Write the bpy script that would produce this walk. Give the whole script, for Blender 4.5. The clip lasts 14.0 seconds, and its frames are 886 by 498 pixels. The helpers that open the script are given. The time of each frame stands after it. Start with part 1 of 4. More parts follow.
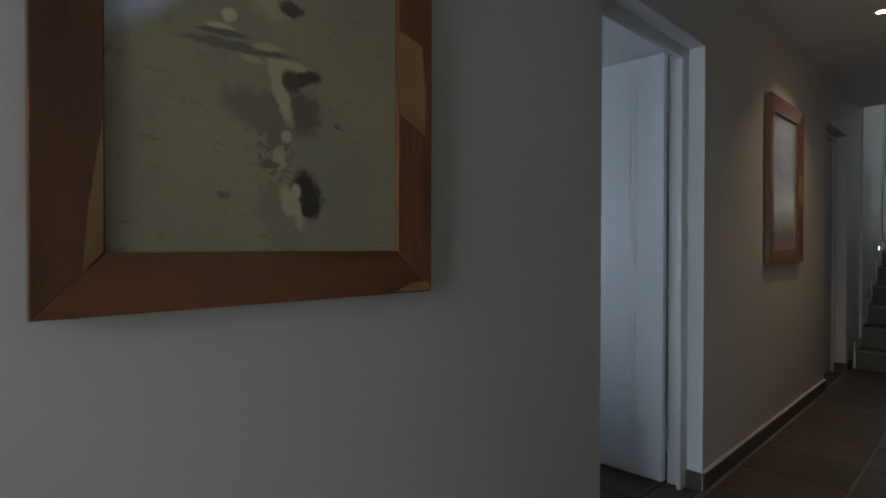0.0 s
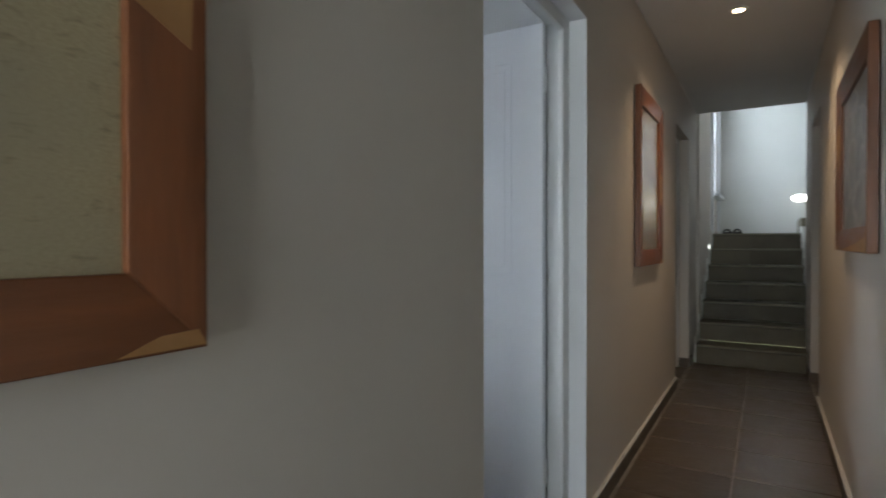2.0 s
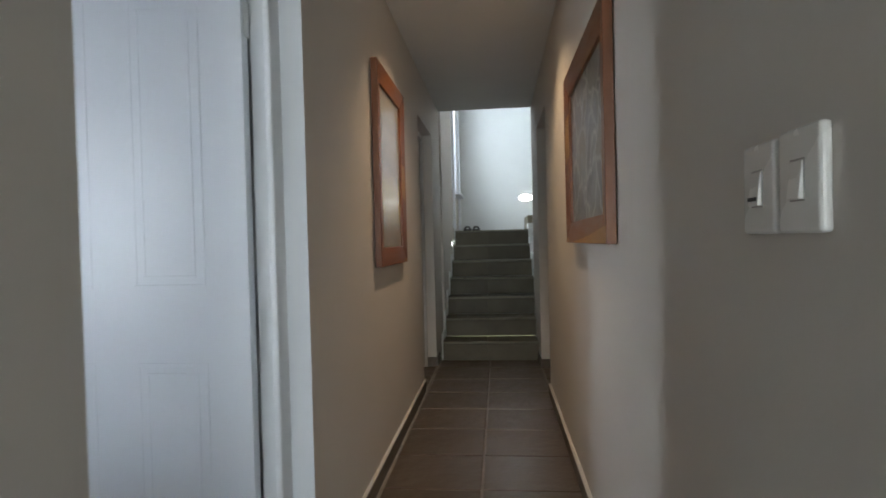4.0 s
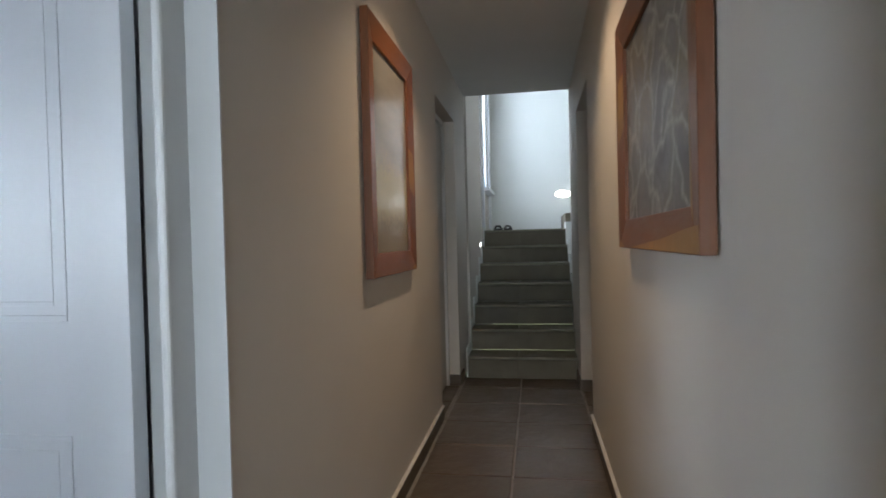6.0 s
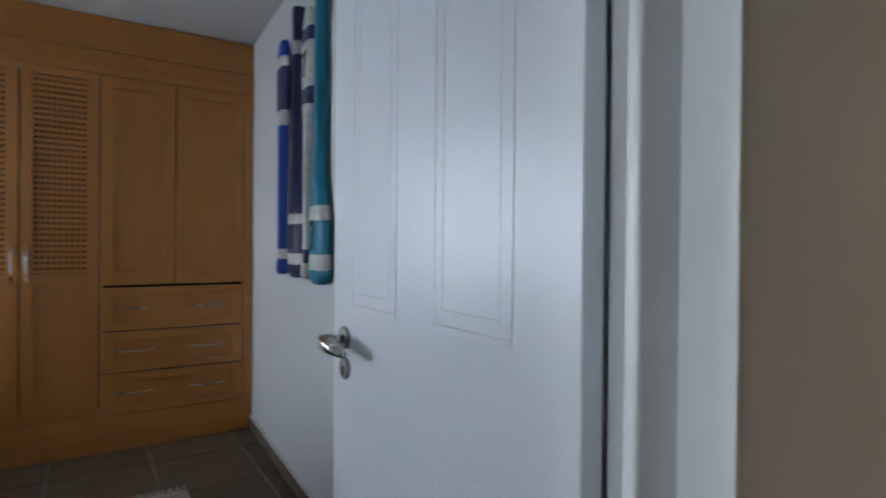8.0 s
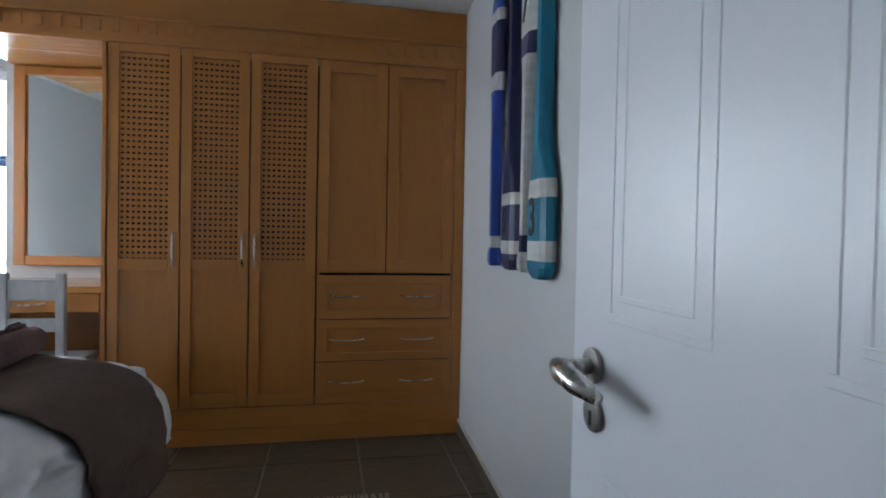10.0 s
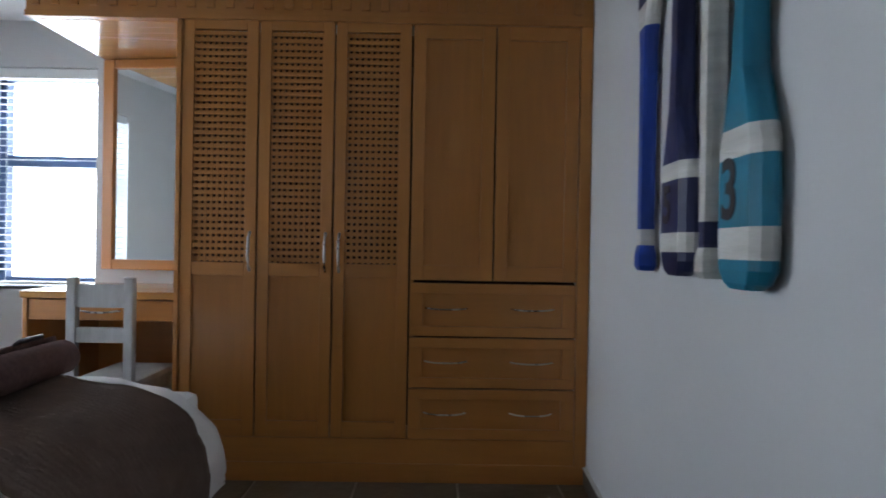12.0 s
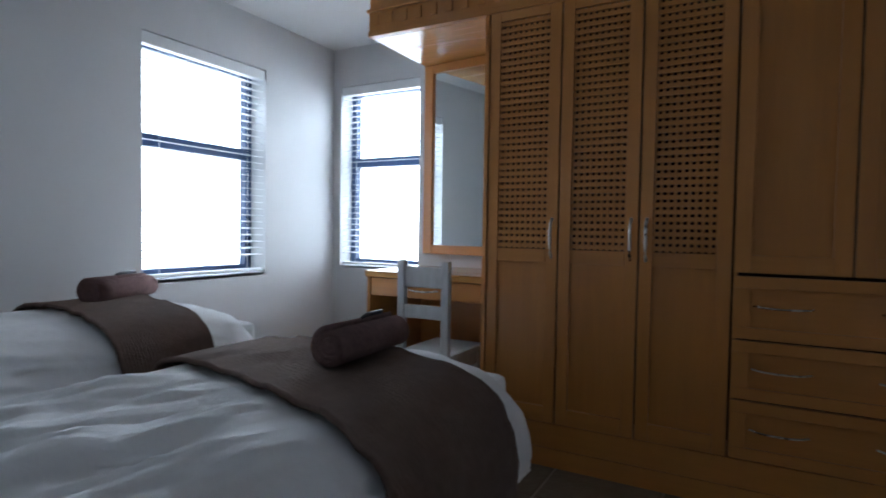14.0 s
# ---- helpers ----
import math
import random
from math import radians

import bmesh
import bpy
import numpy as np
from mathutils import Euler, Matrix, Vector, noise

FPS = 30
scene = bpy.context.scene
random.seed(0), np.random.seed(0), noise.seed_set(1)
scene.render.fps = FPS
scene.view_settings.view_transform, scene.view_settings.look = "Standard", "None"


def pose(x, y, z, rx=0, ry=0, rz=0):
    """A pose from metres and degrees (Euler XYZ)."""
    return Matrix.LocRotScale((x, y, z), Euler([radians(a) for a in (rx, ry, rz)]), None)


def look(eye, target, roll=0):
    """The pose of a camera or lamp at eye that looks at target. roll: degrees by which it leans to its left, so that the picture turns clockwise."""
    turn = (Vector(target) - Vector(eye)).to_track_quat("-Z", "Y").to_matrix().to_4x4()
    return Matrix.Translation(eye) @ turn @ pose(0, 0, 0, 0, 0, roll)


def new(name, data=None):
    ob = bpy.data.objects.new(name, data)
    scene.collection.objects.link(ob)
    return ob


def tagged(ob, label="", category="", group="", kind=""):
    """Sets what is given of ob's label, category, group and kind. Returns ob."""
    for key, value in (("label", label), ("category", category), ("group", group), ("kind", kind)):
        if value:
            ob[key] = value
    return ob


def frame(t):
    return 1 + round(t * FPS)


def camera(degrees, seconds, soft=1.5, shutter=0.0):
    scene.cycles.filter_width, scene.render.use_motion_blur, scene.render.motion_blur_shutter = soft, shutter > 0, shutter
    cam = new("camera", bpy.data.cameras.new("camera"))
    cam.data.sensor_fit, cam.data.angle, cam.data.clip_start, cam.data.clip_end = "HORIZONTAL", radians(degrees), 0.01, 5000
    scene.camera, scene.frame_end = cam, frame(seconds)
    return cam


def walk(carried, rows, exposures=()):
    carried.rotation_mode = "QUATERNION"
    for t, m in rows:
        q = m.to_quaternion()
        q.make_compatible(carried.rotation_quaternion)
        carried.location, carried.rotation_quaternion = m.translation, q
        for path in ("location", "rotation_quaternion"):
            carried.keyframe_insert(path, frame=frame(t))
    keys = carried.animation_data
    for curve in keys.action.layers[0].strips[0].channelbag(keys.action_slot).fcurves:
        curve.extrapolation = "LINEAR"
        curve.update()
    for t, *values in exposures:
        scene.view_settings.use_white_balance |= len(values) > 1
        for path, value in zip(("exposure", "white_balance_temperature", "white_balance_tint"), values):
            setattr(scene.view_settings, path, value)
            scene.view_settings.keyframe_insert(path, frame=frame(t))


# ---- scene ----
cam = camera(77.4, 14.0, soft=1.7, shutter=0.4)
PATH = [
    (0, (-0.095, -0.342, 1.130), (-1.515, 1.066, 1.110), 0.10),
    (0.5, (-0.233, -0.250, 1.131), (-1.655, 1.157, 1.123), 0.00),
    (1, (-0.320, -0.123, 1.141), (-1.711, 1.313, 1.111), 0.40),
    (1.5, (-0.370, -0.011, 1.142), (-1.623, 1.548, 1.112), 0.20),
    (2, (-0.429, 0.098, 1.147), (-1.441, 1.823, 1.123), -0.10),
    (2.5, (-0.507, 0.195, 1.136), (-1.219, 2.064, 1.112), -0.50),
    (3, (-0.506, 0.327, 1.131), (-0.981, 2.270, 1.105), -1.00),
    (3.5, (-0.473, 0.489, 1.130), (-0.789, 2.464, 1.107), -1.20),
    (4, (-0.472, 0.645, 1.132), (-0.671, 2.635, 1.101), -1.45),
    (4.2, (-0.456, 0.701, 1.128), (-0.626, 2.694, 1.097), -1.30),
    (6.3, (-0.444, 1.344, 1.148), (-0.862, 3.300, 1.117), -1.50),
    (6.5, (-0.475, 1.388, 1.146), (-1.084, 3.292, 1.119), -1.30),
    (7, (-0.578, 1.529, 1.149), (-1.646, 3.221, 1.138), -1.00),
    (7.5, (-0.662, 1.628, 1.160), (-2.060, 3.059, 1.140), -0.40),
    (8, (-0.719, 1.685, 1.160), (-2.400, 2.768, 1.144), 0.50),
    (8.5, (-0.791, 1.732, 1.143), (-2.630, 2.517, 1.122), 0.80),
    (9, (-0.932, 1.766, 1.126), (-2.836, 2.377, 1.105), 1.00),
    (9.2, (-0.988, 1.767, 1.127), (-2.905, 2.335, 1.103), 1.10),
    (11.5, (-1.615, 1.930, 1.090), (-3.607, 2.060, 1.060), 0.80),
    (12, (-1.772, 1.870, 1.070), (-3.771, 1.888, 1.062), 1.00),
    (12.5, (-1.855, 1.918, 1.042), (-3.833, 1.623, 1.030), 1.00),
    (13, (-1.897, 1.890, 1.038), (-3.813, 1.321, 1.019), 1.15),
    (13.5, (-1.881, 1.832, 1.052), (-3.726, 1.064, 1.011), 1.15),
    (14, (-1.874, 1.788, 1.062), (-3.625, 0.825, 0.994), 0.90),
]
walk(cam, [(t, look(eye, target, roll)) for t, eye, target, roll in PATH],
     [(0, -0.64, 6150, 9), (0.5, -0.10, 6250, 9), (1.0, -0.08, 6400, 10), (2, 0.20, 6800, 10), (3, 0.45, 7000, 10), (4.2, 0.58, 6650, 10), (6.5, 0.62, 6350, 10),
      (7, 0.55, 6250, 10), (8, 0.34, 6400, 10), (9.2, 0.30, 6500, 10), (12, 0.02, 6600, 11), (13, -0.12, 6350, 10), (14, -0.46, 6200, 10)])

# ---- world, sun and exposure ----
world = bpy.data.worlds.new("world")
scene.world = world
world.use_nodes = True
wn = world.node_tree
sky = wn.nodes.new("ShaderNodeTexSky")
sky.sky_type = "NISHITA"
sky.sun_disc = False
sky.sun_elevation = radians(48)
sky.sun_rotation = radians(35)
sky.dust_density = 3.0
wn.links.new(sky.outputs[0], wn.nodes["Background"].inputs[0])
wn.nodes["Background"].inputs[1].default_value = 0.15

sun = new("sun", bpy.data.lights.new("sun", "SUN"))
sun.data.energy = 4.0
sun.data.angle = radians(4)
sun.data.color = (1.0, 0.95, 0.88)
sun.matrix_world = look((0, 0, 20), (-8, -10, 5.0))


def area_light(name, x, y, z, sx, sy, target, watts, colour):
    """Sky light that enters through an opening."""
    lamp = new(name, bpy.data.lights.new(name, "AREA"))
    lamp.data.shape = "RECTANGLE"
    lamp.data.size, lamp.data.size_y = sx, sy
    lamp.data.energy = watts
    lamp.data.color = colour
    lamp.matrix_world = look((x, y, z), target)
    return lamp


DAY = (0.80, 0.92, 1.05)
area_light("sky_window_1", -4.15, -1.55, 1.62, 1.9, 1.9, (-3.4, 1.5, 0.5), 108, DAY)
area_light("sky_window_2", -5.78, -0.52, 1.62, 1.8, 1.9, (-2.4, 0.1, 0.4), 140, DAY)
area_light("sky_hall_window", -0.35, -2.85, 1.1, 1.2, 1.9, (-0.4, 3, 0.8), 31, (0.84, 0.94, 1.0))
area_light("sky_stair_window", -1.45, 7.95, 2.7, 0.7, 1.6, (0.5, 7.95, 1.8), 26, DAY)

# ---- materials ----


def mat(name, col, rough=0.6, metal=0.0, scale=6.0, vary=0.10, bump=0.05, bscale=None, stretch=(1, 1, 1), spec=0.5, coat=0.0,
        piece=0.0, dark=None, sheen=0.08):
    """A procedural surface: base colour varied by two noises, fine relief, and a shift by object."""
    m = bpy.data.materials.new(name)
    m.use_nodes = True
    nt = m.node_tree
    n, l = nt.nodes, nt.links
    b = n["Principled BSDF"]
    b.inputs["Roughness"].default_value = rough
    b.inputs["Metallic"].default_value = metal
    b.inputs["Specular IOR Level"].default_value = spec
    b.inputs["Coat Weight"].default_value = coat
    tc = n.new("ShaderNodeTexCoord")
    mp = n.new("ShaderNodeMapping")
    mp.inputs["Scale"].default_value = stretch
    l.new(tc.outputs["Object"], mp.inputs["Vector"])
    vec = mp.outputs["Vector"]
    info = n.new("ShaderNodeObjectInfo")
    if piece:
        add = n.new("ShaderNodeVectorMath")
        add.operation = "MULTIPLY_ADD"
        comb = n.new("ShaderNodeCombineXYZ")
        for i in range(3):
            l.new(info.outputs["Random"], comb.inputs[i])
        l.new(comb.outputs[0], add.inputs[0])
        add.inputs[1].default_value = (37, 53, 71)
        l.new(vec, add.inputs[2])
        vec = add.outputs[0]
    n1 = n.new("ShaderNodeTexNoise")
    n1.inputs["Scale"].default_value = scale
    n1.inputs["Detail"].default_value = 6
    n2 = n.new("ShaderNodeTexNoise")
    n2.inputs["Scale"].default_value = scale * 0.17
    n2.inputs["Detail"].default_value = 3
    for q in (n1, n2):
        l.new(vec, q.inputs["Vector"])
    mix = n.new("ShaderNodeMath")
    mix.operation = "ADD"
    l.new(n1.outputs["Fac"], mix.inputs[0])
    l.new(n2.outputs["Fac"], mix.inputs[1])
    fac = mix.outputs[0]
    if piece:
        m2 = n.new("ShaderNodeMath")
        m2.operation = "MULTIPLY_ADD"
        l.new(info.outputs["Random"], m2.inputs[0])
        m2.inputs[1].default_value = piece
        l.new(fac, m2.inputs[2])
        fac = m2.outputs[0]
    ramp = n.new("ShaderNodeMapRange")
    ramp.inputs["From Min"].default_value = 0.7
    ramp.inputs["From Max"].default_value = 1.3 + piece
    l.new(fac, ramp.inputs["Value"])
    cm = n.new("ShaderNodeMix")
    cm.data_type = "RGBA"
    lo = dark if dark else [c * (1 - vary) for c in col]
    hi = [min(1, c * (1 + vary)) for c in col]
    cm.inputs[6].default_value = (*lo, 1)
    cm.inputs[7].default_value = (*hi, 1)
    l.new(ramp.outputs[0], cm.inputs[0])
    l.new(cm.outputs[2], b.inputs["Base Color"])
    rr = n.new("ShaderNodeMapRange")
    rr.inputs["From Min"].default_value = 0.7
    rr.inputs["From Max"].default_value = 1.3
    rr.inputs["To Min"].default_value = max(0.02, rough - sheen)
    rr.inputs["To Max"].default_value = min(1, rough + sheen)
    l.new(mix.outputs[0], rr.inputs["Value"])
    l.new(rr.outputs[0], b.inputs["Roughness"])
    if bump:
        n3 = n.new("ShaderNodeTexNoise")
        n3.inputs["Scale"].default_value = bscale or scale * 4
        n3.inputs["Detail"].default_value = 5
        l.new(vec, n3.inputs["Vector"])
        bp = n.new("ShaderNodeBump")
        bp.inputs["Strength"].default_value = bump
        bp.inputs["Distance"].default_value = 0.02
        l.new(n3.outputs["Fac"], bp.inputs["Height"])
        l.new(bp.outputs[0], b.inputs["Normal"])
    return m


def glow(name, col, power):
    m = bpy.data.materials.new(name)
    m.use_nodes = True
    b = m.node_tree.nodes["Principled BSDF"]
    b.inputs["Base Color"].default_value = (*col, 1)
    b.inputs["Emission Color"].default_value = (*col, 1)
    b.inputs["Emission Strength"].default_value = power
    return m


PAINT = mat("wall_paint", (0.60, 0.56, 0.515), 0.62, scale=3, vary=0.03, bump=0.035, bscale=120, spec=0.35)
STAIRPAINT = mat("stairwell_paint", (0.74, 0.76, 0.75), 0.6, scale=3, vary=0.03, bump=0.03, bscale=120, spec=0.3)
BEDPAINT = mat("bedroom_paint", (0.60, 0.60, 0.605), 0.6, scale=3, vary=0.03, bump=0.03, bscale=120, spec=0.35)
CEIL = mat("ceiling_paint", (0.66, 0.65, 0.64), 0.75, scale=3, vary=0.03, bump=0.05, bscale=70, spec=0.2)
GLOSS = mat("white_gloss_paint", (0.76, 0.78, 0.82), 0.33, scale=5, vary=0.015, bump=0.015, bscale=60, sheen=0.015)
GLOSS_OLD = mat("frame_gloss_paint", (0.70, 0.71, 0.72), 0.35, scale=5, vary=0.03, bump=0.03, bscale=50, sheen=0.02)
SLATE = mat("slate_tile", (0.100, 0.072, 0.048), 0.36, scale=7, vary=0.22, bump=0.36, bscale=12, piece=0.5)
STEP = mat("slate_step", (0.115, 0.098, 0.064), 0.55, scale=6, vary=0.35, bump=0.3, bscale=14, piece=0.4)
NOSE = mat("worn_step_edge", (0.22, 0.205, 0.16), 0.6, scale=9, vary=0.25, bump=0.3)
GROUT = mat("grout", (0.29, 0.27, 0.235), 0.9, scale=20, vary=0.25, bump=0.2)
SKIRT = mat("slate_skirting", (0.10, 0.075, 0.055), 0.5, scale=8, vary=0.3, bump=0.3)
CAULK = mat("skirting_edge_paint", (0.62, 0.60, 0.57), 0.6, scale=30, vary=0.1)
BEECH = mat("beech_wood_upright", (0.49, 0.198, 0.047), 0.36, scale=7, vary=0.09, bump=0.02, stretch=(6, 6, 0.5), coat=0.15, piece=0.15)
BEECH_H = mat("beech_wood_level", (0.49, 0.198, 0.047), 0.36, scale=7, vary=0.09, bump=0.02, stretch=(6, 0.5, 6), coat=0.15, piece=0.15)
BEECH_L = mat("varnished_beech_board", (0.56, 0.27, 0.075), 0.22, scale=9, vary=0.14, bump=0.03, stretch=(6, 0.5, 6), coat=0.4)
# near-black: the shade inside the cupboards is put into the colour
SHADE_IN = mat("cupboard_shade", (0.030, 0.013, 0.006), 0.9, scale=8, vary=0.2)
TEAK = mat("red_brown_hardwood", (0.165, 0.055, 0.019), 0.40, scale=7, vary=0.4, bump=0.08, stretch=(4, 4, 0.6), coat=0.1, piece=0.3)
TEAK_H = mat("red_brown_hardwood_level", (0.180, 0.060, 0.020), 0.40, scale=7, vary=0.4, bump=0.08, stretch=(4, 0.6, 4), coat=0.1, piece=0.3)
SAP = mat("pale_sapwood", (0.33, 0.17, 0.065), 0.5, scale=9, vary=0.25, bump=0.06, stretch=(3, 1, 1))
STEEL = mat("brushed_steel", (0.62, 0.60, 0.57), 0.28, metal=1.0, scale=40, vary=0.08, bump=0.02)
DARKSTEEL = mat("dull_steel", (0.32, 0.31, 0.30), 0.38, metal=1.0, scale=40, vary=0.15, bump=0.02)
PLASTIC = mat("white_plastic", (0.72, 0.71, 0.69), 0.28, scale=10, vary=0.03, bump=0.0)
BLACK = mat("black_plastic", (0.015, 0.015, 0.016), 0.5, scale=20, vary=0.3, bump=0.05)
DUVET = mat("white_cotton", (0.86, 0.86, 0.87), 0.85, scale=18, vary=0.03, bump=0.12, bscale=25, spec=0.2)
THROW = mat("taupe_ribbed_cotton", (0.155, 0.108, 0.088), 0.95, scale=30, vary=0.15, bump=0.3, bscale=130, spec=0.1)
TOWEL = mat("mauve_brown_towelling", (0.26, 0.165, 0.155), 1.0, scale=60, vary=0.2, bump=0.8, bscale=240, spec=0.05)
RIBBON = mat("dark_ribbon", (0.03, 0.025, 0.035), 0.5, scale=30, vary=0.2)
RUG = mat("cream_woven_rug", (0.50, 0.46, 0.40), 0.95, scale=50, vary=0.2, bump=0.6, bscale=160, spec=0.1)
CHAIRW = mat("whitewashed_wood", (0.50, 0.50, 0.50), 0.6, scale=12, vary=0.15, bump=0.1, stretch=(4, 4, 1))
NAVYALU = mat("blue_window_frame", (0.02, 0.05, 0.13), 0.4, scale=10, vary=0.1)
BLIND = mat("white_blind_slat", (0.78, 0.79, 0.80), 0.5, scale=10, vary=0.03, bump=0.0)
OAR_TEAL = mat("teal_oar_paint", (0.006, 0.185, 0.29), 0.42, scale=14, vary=0.15, bump=0.06, stretch=(3, 3, 0.6))
OAR_BLUE = mat("royal_blue_oar_paint", (0.012, 0.055, 0.33), 0.42, scale=14, vary=0.15, bump=0.06, stretch=(3, 3, 0.6))
OAR_NAVY = mat("navy_oar_paint", (0.014, 0.020, 0.085), 0.45, scale=14, vary=0.2, bump=0.06, stretch=(3, 3, 0.6))
OAR_WHITE = mat("worn_white_oar_paint", (0.58, 0.57, 0.54), 0.6, scale=10, vary=0.16, bump=0.12, stretch=(1, 1, 4))
DIGIT = mat("dark_digit_paint", (0.03, 0.022, 0.025), 0.6, scale=20, vary=0.3)
GRASS = mat("dry_lawn", (0.16, 0.19, 0.08), 0.9, scale=4, vary=0.3, bump=0.4)
RENDERED = mat("white_render", (0.78, 0.77, 0.74), 0.8, scale=2, vary=0.05, bump=0.1)
ROOF = mat("grey_roof_sheet", (0.30, 0.31, 0.32), 0.5, scale=3, vary=0.1)
LEAF = mat("leaf_green", (0.09, 0.13, 0.05), 0.6, scale=5, vary=0.4)
BARK = mat("bark", (0.16, 0.12, 0.09), 0.9, scale=12, vary=0.3, bump=0.4)
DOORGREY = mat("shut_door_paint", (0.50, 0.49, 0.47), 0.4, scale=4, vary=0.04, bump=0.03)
LAMP_WARM = glow("warm_lamp", (1.0, 0.80, 0.55), 14)
LAMP_WHITE = glow("white_lamp", (0.95, 1.0, 0.98), 6)

MIRROR = bpy.data.materials.new("mirror_glass")
MIRROR.use_nodes = True
_b = MIRROR.node_tree.nodes["Principled BSDF"]
_b.inputs["Base Color"].default_value = (0.80, 0.85, 0.85, 1)
_b.inputs["Metallic"].default_value = 1.0
_b.inputs["Roughness"].default_value = 0.02

GLASS = bpy.data.materials.new("window_glass")
GLASS.use_nodes = True
_b = GLASS.node_tree.nodes["Principled BSDF"]
_b.inputs["Base Color"].default_value = (0.97, 0.99, 0.99, 1)
_b.inputs["Transmission Weight"].default_value = 1.0
_b.inputs["Roughness"].default_value = 0.0
_b.inputs["IOR"].default_value = 1.05


def picture_nodes(name, rough):
    m = bpy.data.materials.new(name)
    m.use_nodes = True
    nt = m.node_tree
    nt.nodes["Principled BSDF"].inputs["Roughness"].default_value = rough
    tc = nt.nodes.new("ShaderNodeTexCoord")
    return m, nt, nt.nodes, nt.links, tc.outputs["Object"]


def blend(nt, fac, a, b):
    """Colour a where fac is 0, b where it is 1; a and b are sockets or colours."""
    q = nt.nodes.new("ShaderNodeMix")
    q.data_type = "RGBA"
    nt.links.new(fac, q.inputs[0])
    for i, c in ((6, a), (7, b)):
        if isinstance(c, tuple):
            q.inputs[i].default_value = (*c, 1)
        else:
            nt.links.new(c, q.inputs[i])
    return q.outputs[2]


def blob(nt, vec, y, z, ry, rz, turn=0.0, edge=0.30, wob=0.55):
    """A soft, ragged patch in the picture's plane: 1 inside, 0 outside."""
    n, l = nt.nodes, nt.links
    no = n.new("ShaderNodeTexNoise")
    no.inputs["Scale"].default_value = 45
    no.inputs["Detail"].default_value = 4
    l.new(vec, no.inputs["Vector"])
    off = n.new("ShaderNodeVectorMath")
    off.operation = "MULTIPLY_ADD"
    l.new(no.outputs["Color"], off.inputs[0])
    w = wob * min(ry, rz) * 2
    off.inputs[1].default_value = (w, w, w)
    l.new(vec, off.inputs[2])
    mp = n.new("ShaderNodeMapping")
    mp.vector_type = "TEXTURE"
    mp.inputs["Location"].default_value = (0, y + w / 2, z + w / 2)
    mp.inputs["Rotation"].default_value = (radians(turn), 0, 0)
    mp.inputs["Scale"].default_value = (1000, ry, rz)
    l.new(off.outputs[0], mp.inputs["Vector"])
    ln = n.new("ShaderNodeVectorMath")
    ln.operation = "LENGTH"
    l.new(mp.outputs[0], ln.inputs[0])
    mr = n.new("ShaderNodeMapRange")
    mr.interpolation_type = "SMOOTHSTEP"
    mr.inputs["From Min"].default_value = 1 + edge
    mr.inputs["From Max"].default_value = 1 - edge
    l.new(ln.outputs["Value"], mr.inputs["Value"])
    return mr.outputs[0]


def noise_fac(nt, vec, scale, lo, hi, stretch=(1, 1, 1), detail=6):
    mp = nt.nodes.new("ShaderNodeMapping")
    mp.inputs["Scale"].default_value = stretch
    nt.links.new(vec, mp.inputs["Vector"])
    q = nt.nodes.new("ShaderNodeTexNoise")
    q.inputs["Scale"].default_value = scale
    q.inputs["Detail"].default_value = detail
    nt.links.new(mp.outputs[0], q.inputs["Vector"])
    mr = nt.nodes.new("ShaderNodeMapRange")
    mr.inputs["From Min"].default_value = lo
    mr.inputs["From Max"].default_value = hi
    nt.links.new(q.outputs["Fac"], mr.inputs["Value"])
    return mr.outputs[0]


